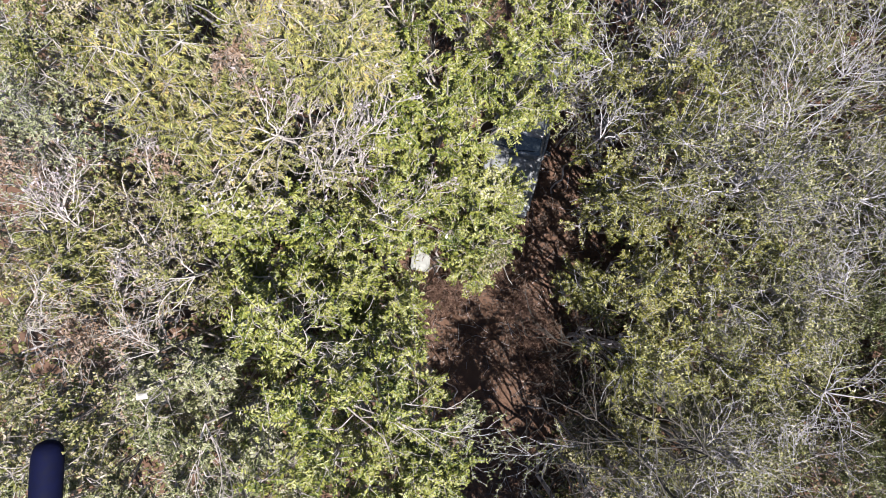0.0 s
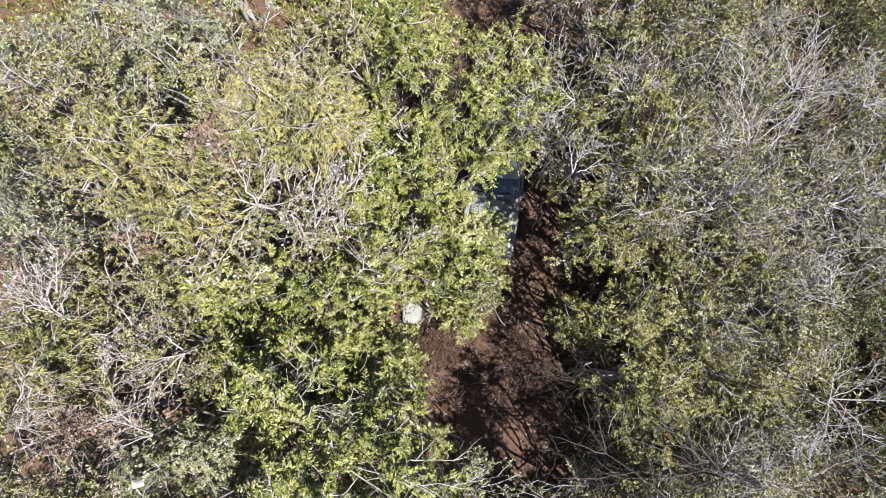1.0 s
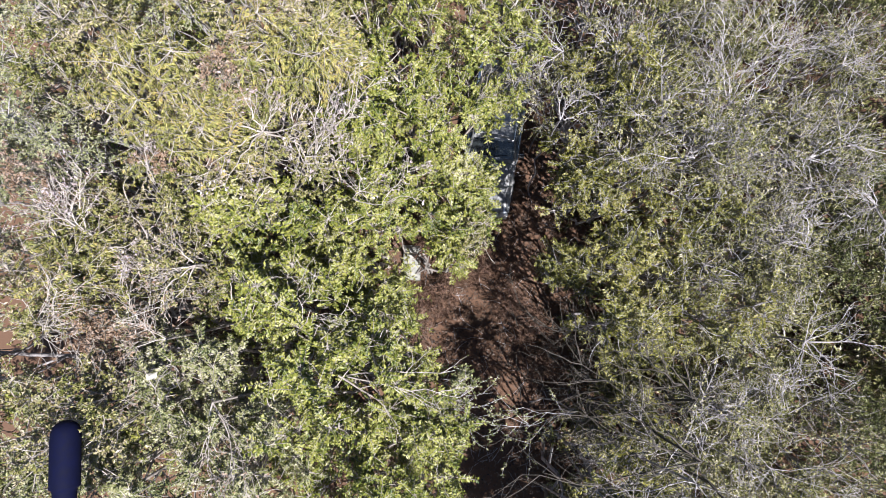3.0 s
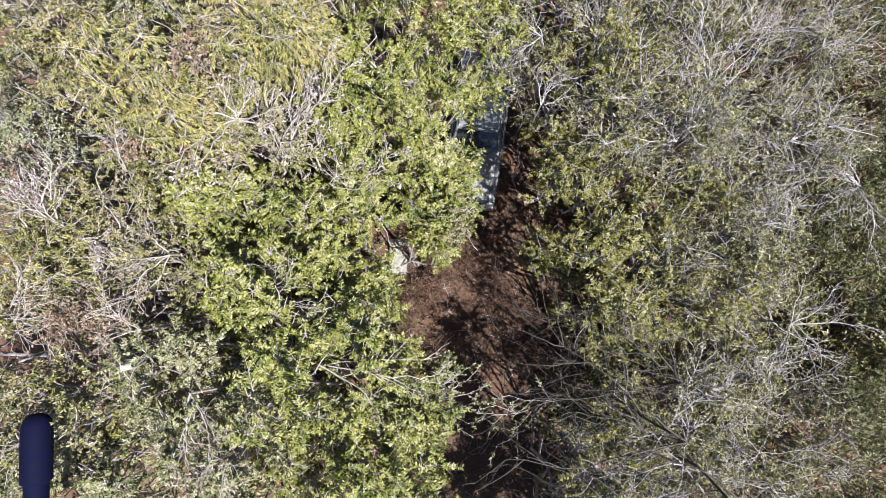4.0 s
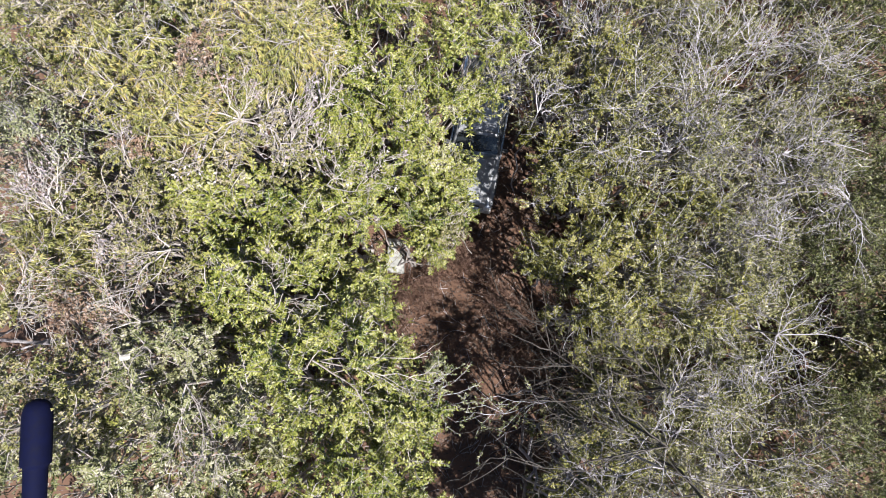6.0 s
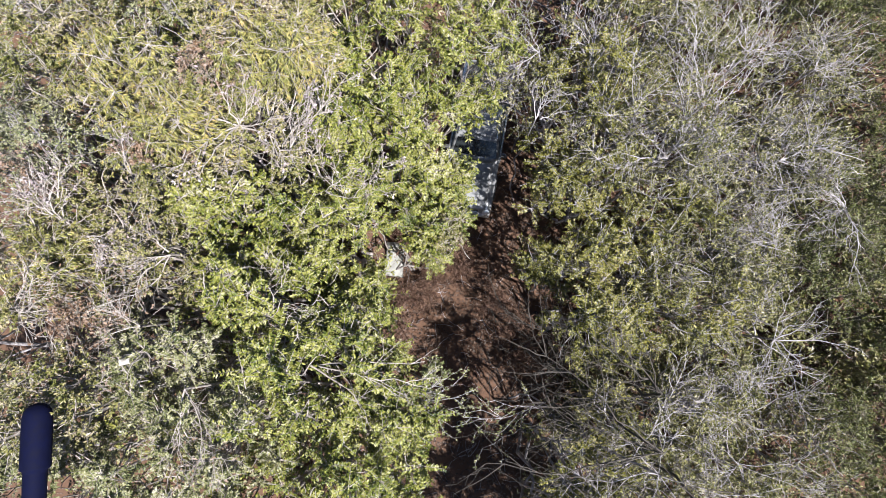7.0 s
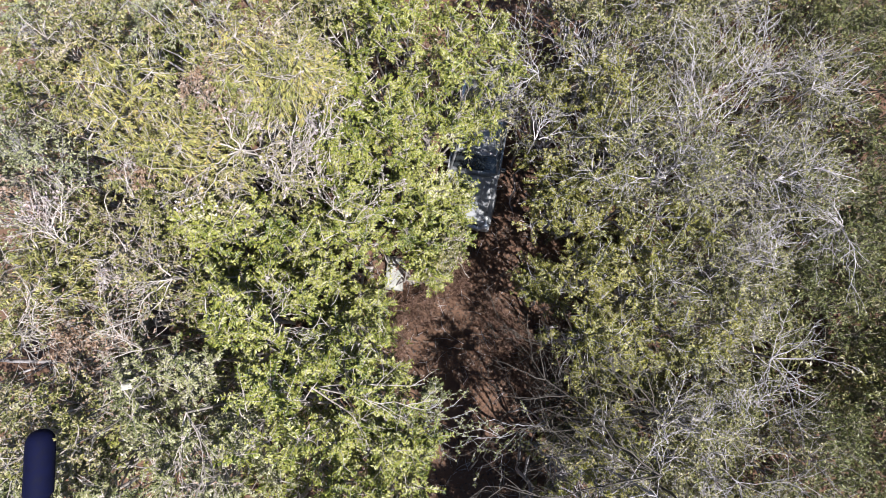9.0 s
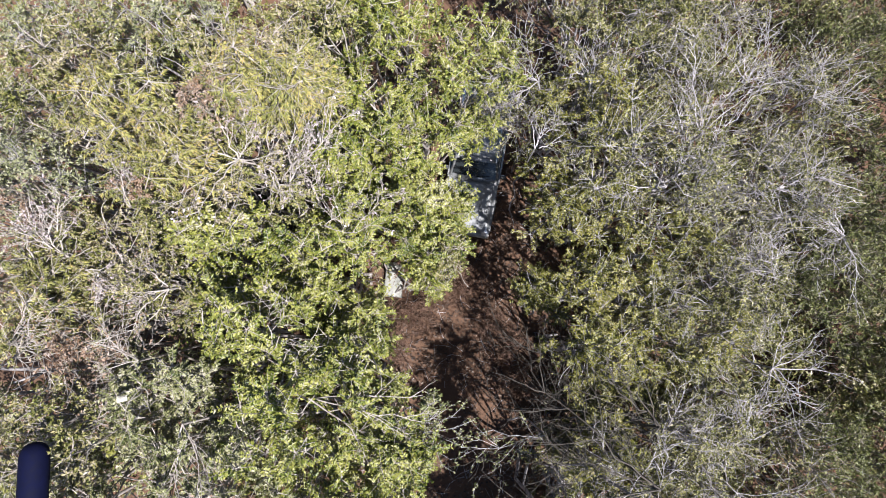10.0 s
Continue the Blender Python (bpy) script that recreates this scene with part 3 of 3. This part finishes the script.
number = 0
PLANTED = []
for kind, rows, label, group in (
        ("thicket", LEAFY_WEST_AND_SHADE, "dense yellow-green leafy tree beside the dirt track", "trees of the thicket"),
        ("thicket", LEANING_WEST, "yellow-green leafy tree leaning out over the track", "trees of the thicket"),
        ("pale", PALE_WEST, "pale yellow-green leafy tree with small leaves", "pale trees of the thicket"),
        ("mixed", SCRUB_WEST, "yellow-green scrubby tree with many pale bare twigs", "scrubby trees"),
        ("willow", WILLOWS, "willow with drooping narrow yellow autumn leaves", "willows of the thicket"),
        ("grey", GREY_WEST, "dull grey-green leafy shrub in the thicket", "grey-green shrubs"),
        ("olive", OLIVE_EAST, "sparse olive-green shrub with grey twigs", "olive shrubs"),
        ("edge", EDGE_EAST, "yellow-olive leafy shrub reaching over the track", "shrubs along the track"),
        ("dusky", DUSKY_EAST, "dusky green shrub with brown twigs", "dusky shrubs"),
        ("low", UNDER_WEST, "lower yellow-green leafy tree under taller ones", "low trees of the thicket"),
        ("dry", [(-3.9, 1.5, 10, 0.5), (-2.9, 3.0, 10.3, 0.45), (-5.1, -1.7, 9.7, 0.5), (-6.4, 1.2, 9.9, 0.45)], "slender sapling with withered red-brown leaves", "withered saplings"),
        ("brush", [(0.95, 0.7, 1.2, 0.55), (2.15, 0.35, 1.0, 0.5), (0.4, 1.3, 1.5, 0.6), (0.15, -0.8, 0.7, 0.4), (1.3, 1.9, 1.3, 0.4), (0.2, -1.9, 1.3, 0.55), (1.3, -0.2, 0.9, 0.5), (0.9, -0.8, 0.8, 0.5), (3.3, -0.9, 1.0, 0.5), (3.9, -1.8, 1.4, 0.6), (4.35, -3.1, 1.1, 0.5)], "low rust-brown dry brush on the soil by the track", "low brush"),
        ("scrub", LOW_EAST, "low olive shrub under taller grey ones", "low shrubs"),
        ("twiggy", TWIGGY_EAST, "tangled grey shrub of bare twigs, few leaves", "twiggy shrubs")):
    for x, y, h, r, *lean in rows:
        number += 1
        PLANTED.append((x, y, r, woody(kind, x, y, h, r, 100 + number, label, group, tuple(lean) or (0.0, 0.0)), kind))

# ---- bare and thin trees: x, y, crotch height, reach, limbs, bearing, spread, rise, thickness ----
FAN_NORTHWEST = [
    (-2.28, 2.04, 9.3, 1.43, 11, 90, 180, 0.45, 0.0245),
    (-1.51, 1.52, 9.3, 1.84, 7, 62, 40, 0.35, 0.0216),
    (-4.2, 0.96, 9.6, 0.89, 3, 85, 14, 0.4, 0.0173),
    (-0.57, 0.64, 9.2, 1.14, 6, 60, 80, 0.4, 0.0158),
    (-5.56, 0.07, 9.3, 1.28, 6, 125, 45, 0.3, 0.0216),
    (-5.13, -0.1, 9.3, 1.02, 4, -15, 30, 0.25, 0.0187),
]
FAN_SOUTHWEST = [
    (-3.56, -0.47, 9.3, 1.12, 7, 200, 80, 0.3, 0.0173),
    (-6.28, -1.42, 9.3, 1.33, 7, 10, 50, 0.3, 0.0187),
    (-4.22, -1.83, 9.2, 1.03, 6, 170, 60, 0.3, 0.0202),
    (-3.15, -2.92, 9.2, 1.34, 4, -72, 22, 0.25, 0.0202),
    (-4.96, -2.95, 9.3, 1.12, 8, 110, 110, 0.3, 0.0187),
]
FAN_EDGE = [
    (-1.06, -2.63, 8.4, 2.23, 4, -18, 24, 0.12, 0.0272),
    (-1.87, -1.74, 9, 0.95, 4, 30, 60, 0.3, 0.016),
]
FAN_SPRIG = [
    (0.75, -3.35, 7.7, 1.4, 4, -12, 30, 0.06, 0.015),
    (1.1, -3.1, 7.7, 0.6, 3, 60, 20, 0.5, 0.012),
    (4.03, -3.78, 6.0, 1.8, 3, 195, 30, 0.15, 0.017),
]
FAN_NORTHEAST = [
    (9.58, 5.2, 6, 1.77, 9, 70, 90, 0.3, 0.0187),
    (11.57, 4.89, 5.6, 1.83, 7, 30, 80, 0.2, 0.0187),
    (5.19, 4.63, 7, 1.26, 7, 90, 70, 0.35, 0.0187),
    (3.95, 4.66, 7, 1.5, 7, 165, 60, 0.3, 0.0158),
    (8.1, 3.62, 6.2, 2.15, 13, 80, 50, 0.35, 0.0245),
    (3.93, 3.06, 6.8, 1.02, 5, 60, 60, 0.3, 0.0144),
    (8.06, 3.04, 6.0, 1.23, 7, 240, 120, 0.3, 0.0173),
    (10.38, 2.37, 5.6, 1.69, 12, 15, 55, 0.3, 0.0216),
    (7.13, 2.33, 6.2, 1.48, 9, 120, 90, 0.3, 0.0216),
    (10.44, 1.69, 5.6, 1.4, 9, 190, 70, 0.3, 0.0187),
]
FAN_SOUTHEAST = [
    (12.11, 1.09, 5.4, 1.71, 13, 200, 70, 0.3, 0.0216),
    (10.18, 0.26, 5.4, 1.57, 9, 150, 90, 0.3, 0.022),
    (10.09, -2.25, 5.2, 1.74, 13, 100, 180, 0.3, 0.0216),
    (7.13, -3.88, 5.4, 1.85, 8, 30, 50, 0.25, 0.0216),
    (9.46, -4.04, 5.2, 1.88, 9, 85, 75, 0.3, 0.0202),
    # the two fans with a crotch at 8.2 m are added for twig shade on the soil
    (5.73, -4.79, 8.2, 1.9, 8, 150, 180, 0.1, 0.022),
    (9.08, -5.36, 5, 1.76, 9, 60, 180, 0.3, 0.0187),
    (5.01, -5.69, 5.6, 1.4, 10, 100, 90, 0.3, 0.0187),
    (4.81, -5.74, 8.2, 1.3, 6, 120, 150, 0.1, 0.02),
]
# added towards the sun, some unseen, so their limbs net the soil with shadow
FAN_SHADE = [
    (9.15, -8.36, 9.6, 5.0, 11, 152, 30, 0.0, 0.036),
    (5.52, -9.75, 9.6, 3.8, 9, 104, 36, 0.0, 0.032),
    (6.48, -5.41, 9.4, 3.0, 7, 165, 36, 0.0, 0.022),
    (6.1, -3.3, 7.6, 2.2, 8, 160, 50, 0.05, 0.026),
    (5.5, -4.2, 9.0, 3.0, 9, 165, 40, 0.02, 0.021),
    (6.3, -3.9, 1.0, 3.8, 15, 166, 55, 1.25, 0.034),
    (5.9, -2.4, 1.0, 3.0, 10, 160, 60, 1.3, 0.030),
]

for i, (kind, rows, label, group, few) in enumerate((
        (("bare_tree", BARK_PALE, LEAF_BLEACHED, (0.25, 0.1)), FAN_NORTHWEST, "almost bare tree with pale radiating branches, bleached leaves", "bare pale trees", 2),
        (("bare_tree", BARK_PALE, LEAF_PALE, (-0.3, 0.1)), FAN_EDGE, "pale tree with long limb reaching towards the track", "pale trees by the track", 2),
        (("sprig_tree", BARK_GREY, LEAF_PALE, (-0.2, -0.6)), FAN_SPRIG, "thin tree with pale leafy sprigs hanging over the track", "thin trees by the track", 8),
        (("bare_shrub", BARK_GREY, LEAF_OLIVE, (0.2, -0.2)), FAN_NORTHEAST + FAN_SOUTHEAST, "nearly leafless pale grey shrub with a fan of switches", "bare grey shrubs", 2),
        (("bare_shade_tree", BARK_DARK, LEAF_OLIVE, (0.3, -0.3)), FAN_SHADE, "tall leafless brown tree with long limbs", "tall bare trees", 0),
        (("bare_tree", BARK_PALE, LEAF_DRY, (0.25, 0.1)), FAN_SOUTHWEST, "almost bare tree with pale radiating branches", "bare pale trees", 2))):
    for j, row in enumerate(rows):
        fan_tree(kind, *row, 900 + 40 * i + j, label, group, few)

# the thicket goes on round about
rng = np.random.default_rng(77)
outer = []
for gx in np.arange(-9, 17, 3.2):
    for gy in np.arange(-8.5, 12.5, 3.2):
        x, y = gx + rng.uniform(-0.7, 0.7), gy + rng.uniform(-0.7, 0.7)
        if abs(x - 3.25 - 0.1 * y) < 3.2 or any((x - a) ** 2 + (y - b) ** 2 < (c + 0.6) ** 2 for a, b, c, _, _ in PLANTED):
            continue
        want = ("grey", "thicket", "mixed") if x < 0 else ("olive", "twiggy", "olive") if x < 12 else ("dusky", "dusky", "olive")
        pool = [p[3] for p in PLANTED if p[4] == want[rng.integers(0, 3)]]
        outer.append(copy_thing(pool[rng.integers(0, len(pool))], pose(x, y, 0, 0, 0, rng.uniform(0, 360))))

woody("low", 0.95, 4.3, 5.2, 0.55, 303, "slender yellow-green tree leaning over the pickup truck", "low trees of the thicket", (1.5, 0.1))
woody("edge", 5.0, -0.3, 5.3, 0.38, 302, "yellow-olive leafy shrub reaching over the track", "shrubs along the track", (-0.9, 0.1))


def undergrowth():
    """Low leaves and dry stalks under the thicket, on both sides of the track."""
    rng = np.random.default_rng(31)
    n = 6500
    x, y = np.where(rng.uniform(0, 1, n) < 0.6, rng.uniform(4, 19, n), rng.uniform(-11, 4, n)), rng.uniform(-10, 14, n)
    track = 3.25 + 0.1 * y
    keep = (x < track - np.where(np.abs(y + 0.5) < 3.0, 3.4, 2.4) + rng.normal(size=n) * 0.3) | (x > track + 2.4 + rng.normal(size=n) * 0.4)
    x, y = x[keep], y[keep]
    n = len(x)
    foot = np.stack([x, y, np.zeros(n)], 1)
    top = foot + np.stack([rng.normal(size=n) * 0.25, rng.normal(size=n) * 0.25, rng.uniform(0.25, 1.1, n)], 1)
    lines = bent(rng, foot, top, 3, 0.1)
    v, f = tubes(lines, np.tile(np.linspace(0.007, 0.003, 3), (n, 1)), 3)
    tagged(part_np("dry_stalks", v, f, BARK_GREY, None, "thin dry stalks of low undergrowth", kind="stuff"), category="undergrowth")
    v, f = leaf_faces(rng, lines, 9, 0.16, 0.06, 0.1, 0.7)
    tagged(part_np("undergrowth", v, f, LEAF_OLIVE, None, "low leafy undergrowth under the trees", kind="stuff"), category="undergrowth")


undergrowth()


# ---- pickup truck ----
PAINT = plain_material("silver_paint", (0.22, 0.225, 0.235), 0.28, 0.3, 0.6, 0.06)
CHROME = plain_material("bright_trim", (0.75, 0.75, 0.74), 0.2, 0.9, 0.0, 0.05)
PLASTIC = plain_material("black_plastic", (0.025, 0.025, 0.027), 0.55, 0.0, 0.0, 0.2)
LINER = plain_material("bed_liner", (0.13, 0.13, 0.13), 0.7, 0.0, 0.0, 0.3)
RUBBER = plain_material("tyre_rubber", (0.03, 0.03, 0.03), 0.85, 0.0, 0.0, 0.25)
TINTED = plain_material("tinted_glass", (0.015, 0.018, 0.02), 0.06, 0.0, 0.3, 0.1)
LAMP = plain_material("lamp_lens", (0.7, 0.72, 0.74), 0.12, 0.3, 0.4, 0.05)
REDLAMP = plain_material("tail_lens", (0.35, 0.02, 0.02), 0.2, 0.0, 0.4, 0.1)


def solid(sx, sy, sz, at, bevel=0.03, top=(1, 1), shift=(0, 0), segs=2):
    """A bevelled block; top: scale of its upper face; shift: slide of its upper face."""
    bm = bmesh.new()
    bmesh.ops.create_cube(bm, size=1)
    for v in bm.verts:
        hi = v.co.z > 0
        v.co = Vector((v.co.x * sx * (top[0] if hi else 1) + (shift[0] if hi else 0), v.co.y * sy * (top[1] if hi else 1) + (shift[1] if hi else 0), v.co.z * sz))
    bmesh.ops.bevel(bm, geom=bm.edges[:], offset=bevel, segments=segs, profile=0.5, affect="EDGES")
    bmesh.ops.translate(bm, verts=bm.verts, vec=at)
    return bm


def disc(radius, width, at, bevel=0.02, n=28):
    bm = bmesh.new()
    bmesh.ops.create_cone(bm, cap_ends=True, segments=n, radius1=radius, radius2=radius, depth=width)
    rim = [e for e in bm.edges if len({round(v.co.z, 4) for v in e.verts}) == 1]
    bmesh.ops.bevel(bm, geom=rim, offset=bevel, segments=2, profile=0.5, affect="EDGES")
    bmesh.ops.rotate(bm, verts=bm.verts, matrix=Matrix.Rotation(radians(90), 3, "Y"))
    bmesh.ops.translate(bm, verts=bm.verts, vec=at)
    return bm


def pane(corners, thick=0.012):
    """A thin plate between four corners."""
    bm = bmesh.new()
    vs = [bm.verts.new(c) for c in corners]
    f = bm.faces.new(vs)
    f.normal_update()
    nrm = f.normal.copy()
    back = [bm.verts.new(Vector(c) - nrm * thick) for c in corners]
    bm.faces.new(back[::-1])
    for i in range(4):
        bm.faces.new((vs[i], back[i], back[(i + 1) % 4], vs[(i + 1) % 4]))
    return bm


def pickup(m):
    """Silver pickup, front towards local -y: 1.84 m wide, 5.6 m long, 1.75 m high."""
    car = thing("pickup_truck", m, "silver pickup truck standing on the track under branches", "pickup truck")
    part("body", solid(1.84, 5.3, 0.52, (0, 0, 0.70), 0.10, (0.97, 0.985), (0, 0), 3), PAINT, car, smooth=True)
    part("hood", solid(1.44, 1.72, 0.16, (0, -1.80, 1.00), 0.06, (0.93, 0.94), (0, 0.03), 3), PAINT, car, smooth=True)
    part("cab", solid(1.72, 2.05, 0.62, (0, 0.075, 1.24), 0.09, (0.86, 0.595), (0, 0.265), 3), PAINT, car, smooth=True)
    part("roof_panel", solid(1.16, 1.02, 0.03, (0, 0.34, 1.562), 0.012), PAINT, car, "light grey roof panel")
    for s in (-1, 1):
        part("hood_crease", solid(0.035, 1.45, 0.03, (s * 0.42, -1.78, 1.088), 0.012, (0.6, 0.97)), PAINT, car)
        part("fender", solid(0.17, 1.70, 0.12, (s * 0.815, -1.76, 0.985), 0.04, (0.55, 0.97), (s * 0.03, 0)), PAINT, car, smooth=True)
        part("roof_rail", solid(0.05, 1.24, 0.05, (s * 0.66, 0.34, 1.585), 0.018), CHROME, car, "bright metal roof rail")
        # added chrome strip draws the bright line of sun on the body edge
        part("sunlit_edge_strip", solid(0.045, 1.95, 0.035, (s * 0.885, 0.08, 0.968), 0.012), CHROME, car, "bright strip under the side windows, standing in for the sunlit body edge")
        part("door_front", solid(0.03, 0.90, 0.42, (s * 0.915, -0.36, 0.80), 0.012), PAINT, car)
        part("door_rear", solid(0.03, 0.86, 0.42, (s * 0.915, 0.60, 0.80), 0.012), PAINT, car)
        part("side_window", pane([(s * 0.818, -0.56, 1.20), (s * 0.818, 0.95, 1.20), (s * 0.768, 0.86, 1.46), (s * 0.768, -0.28, 1.46)][::s]), TINTED, car, "tinted side window")
        mirror = part("mirror", solid(0.20, 0.11, 0.15, (s * 1.0, -0.66, 1.16), 0.03), PLASTIC, car, "black door mirror")
        part("mirror_glass", solid(0.15, 0.012, 0.11, (s * 1.0, -0.598, 1.16), 0.004), CHROME, mirror)
        part("headlight", solid(0.30, 0.40, 0.20, (s * 0.74, -2.56, 0.88), 0.05, (0.8, 0.75), (0, 0.06), 3), LAMP, car, "clear headlight lens", smooth=True)
        part("tail_light", solid(0.12, 0.08, 0.34, (s * 0.84, 2.63, 0.90), 0.02), REDLAMP, car, "red tail light")
        part("bed_wall", solid(0.09, 1.37, 0.30, (s * 0.85, 1.905, 1.04), 0.03), PAINT, car)
        part("bed_rail_cap", solid(0.10, 1.35, 0.025, (s * 0.85, 1.905, 1.20), 0.01), CHROME, car, "bright rail cap")
        for y in (-1.72, 1.72):
            tyre = part("wheel", disc(0.36, 0.24, (s * 0.80, y, 0.36), 0.03), RUBBER, car, smooth=False)
            part("rim", disc(0.21, 0.02, (s * 0.925, y, 0.36), 0.006), CHROME, tyre)
            part("wheel_arch", solid(0.05, 0.92, 0.10, (s * 0.925, y, 0.78), 0.02, (1, 0.6)), PLASTIC, car)
    part("windscreen", pane([(-0.76, -0.785, 1.10), (0.76, -0.785, 1.10), (0.67, -0.35, 1.50), (-0.67, -0.35, 1.50)]), TINTED, car, "dark windscreen glass")
    for s in (-1, 1):
        v, f = tubes([[(s * 0.02, -0.83, 1.10), (s * 0.26, -0.75, 1.15), (s * 0.58, -0.71, 1.19)]], [[0.012, 0.01, 0.008]], 5)
        part_np("wiper", v, f, PLASTIC, car)
    part("rear_window", pane([(0.68, 1.062, 1.18), (-0.68, 1.062, 1.18), (-0.64, 0.99, 1.48), (0.64, 0.99, 1.48)]), TINTED, car, "dark rear window")
    part("sports_bar", solid(1.60, 0.14, 0.10, (0, 1.22, 1.34), 0.04), PLASTIC, car, "black bar behind the cab")
    part("bed_floor", solid(1.62, 1.32, 0.04, (0, 1.92, 0.985), 0.01), LINER, car, "dark bed liner")
    for i in range(7):
        part("bed_rib", solid(0.10, 1.28, 0.02, (-0.66 + i * 0.22, 1.92, 1.013), 0.006), LINER, car)
    part("tailgate", solid(1.60, 0.07, 0.34, (0, 2.61, 1.03), 0.02), PAINT, car)
    part("front_bumper", solid(1.80, 0.22, 0.26, (0, -2.68, 0.58), 0.07, (0.97, 0.8), (0, 0.02), 3), PAINT, car, smooth=True)
    grille = part("grille", solid(0.92, 0.06, 0.20, (0, -2.665, 0.86), 0.02), PLASTIC, car, "black grille")
    for i in range(4):
        part("grille_bar", solid(0.86, 0.02, 0.014, (0, -2.70, 0.79 + i * 0.046), 0.004), CHROME, grille)
    part("rear_bumper", solid(1.72, 0.16, 0.16, (0, 2.72, 0.56), 0.03), CHROME, car)
    return car


pickup(pose(2.84, 4.76, -0.02, 0, 0, -10.5))

# ---- pale slab beside the track ----
STONE = plain_material("pale_stone", (0.22, 0.22, 0.205), 0.85, 0, 0, 0.18, 5.0)


def slab(m):
    """A worn stone slab with uneven edges."""
    rng = random.Random(4)
    bm = bmesh.new()
    bmesh.ops.create_cube(bm, size=1)
    for v in bm.verts:
        v.co = Vector((v.co.x * 0.62 * rng.uniform(0.93, 1.05), v.co.y * 1.2 * rng.uniform(0.95, 1.04), v.co.z * 0.22))
    bmesh.ops.subdivide_edges(bm, edges=bm.edges[:], cuts=5, use_grid_fill=True)
    for v in bm.verts:
        v.co += Vector(noise.noise_vector(v.co * 3.1)) * 0.03
    ob = part("stone_slab", bm, STONE, None, "pale grey weathered stone slab lying under branches", True)
    ob.matrix_world = m
    return tagged(ob, category="stone")


slab(pose(-0.12, 0.45, 0.13, 0, 3, -4))

# ---- strut of the aircraft that carries the camera ----
STRUT = plain_material("dark_blue_plastic", (0.0006, 0.0014, 0.0125), 0.8, 0.0, 0.0, 0.2)
STRUT.node_tree.nodes["Principled BSDF"].inputs["Specular IOR Level"].default_value = 0.10


def strut(m):
    """A dark rod with a thicker rounded head, lying along local -y from its head."""
    bm = bmesh.new()
    rings = [(0.0, 0.035), (-0.015, 0.09), (-0.05, 0.145), (-0.11, 0.185), (-0.19, 0.205), (-0.30, 0.212), (-0.98, 0.212), (-1.005, 0.208), (-1.03, 0.172), (-1.08, 0.165), (-3.0, 0.158)]
    loops = []
    for y, r in rings:
        loops.append([bm.verts.new((r * math.cos(a), y, r * math.sin(a))) for a in [k * 2 * math.pi / 28 for k in range(28)]])
    for a, b in zip(loops, loops[1:]):
        for k in range(28):
            bm.faces.new((a[k], a[(k + 1) % 28], b[(k + 1) % 28], b[k]))
    bm.faces.new(loops[0][::-1])
    bm.faces.new(loops[-1])
    ob = part("aircraft_strut", bm, STRUT, None, "dark blue-black round-ended strut of a drone", True)
    ob.matrix_world = m
    return tagged(ob, category="strut")


strut(pose(-4.95, -3.06, 10.40, 0, 0, 3.0))

# ---- pale scrap caught in the twigs ----
SCRAP = plain_material("pale_scrap", (0.45, 0.43, 0.39), 0.6, 0.0, 0.0, 0.12)


def scrap(m):
    """A curled sheet of bark or card, open at one end."""
    bm = bmesh.new()
    rows = []
    for i in range(9):
        a = -0.5 + i * 0.36
        rows.append([bm.verts.new((0.085 * math.sin(a) + 0.01 * math.sin(3 * j), -0.11 + 0.055 * j, 0.06 * math.cos(a))) for j in range(5)])
    for a, b in zip(rows, rows[1:]):
        for j in range(4):
            bm.faces.new((a[j], a[j + 1], b[j + 1], b[j]))
    bmesh.ops.solidify(bm, geom=bm.faces[:], thickness=0.008)
    ob = part("curled_scrap", bm, SCRAP, None, "pale curled scrap caught among twigs", True)
    ob.matrix_world = m
    return tagged(ob, category="scrap")


scrap(pose(-3.92, -2.46, 9.85, 15, -20, 95) @ Matrix.Scale(0.75, 4))
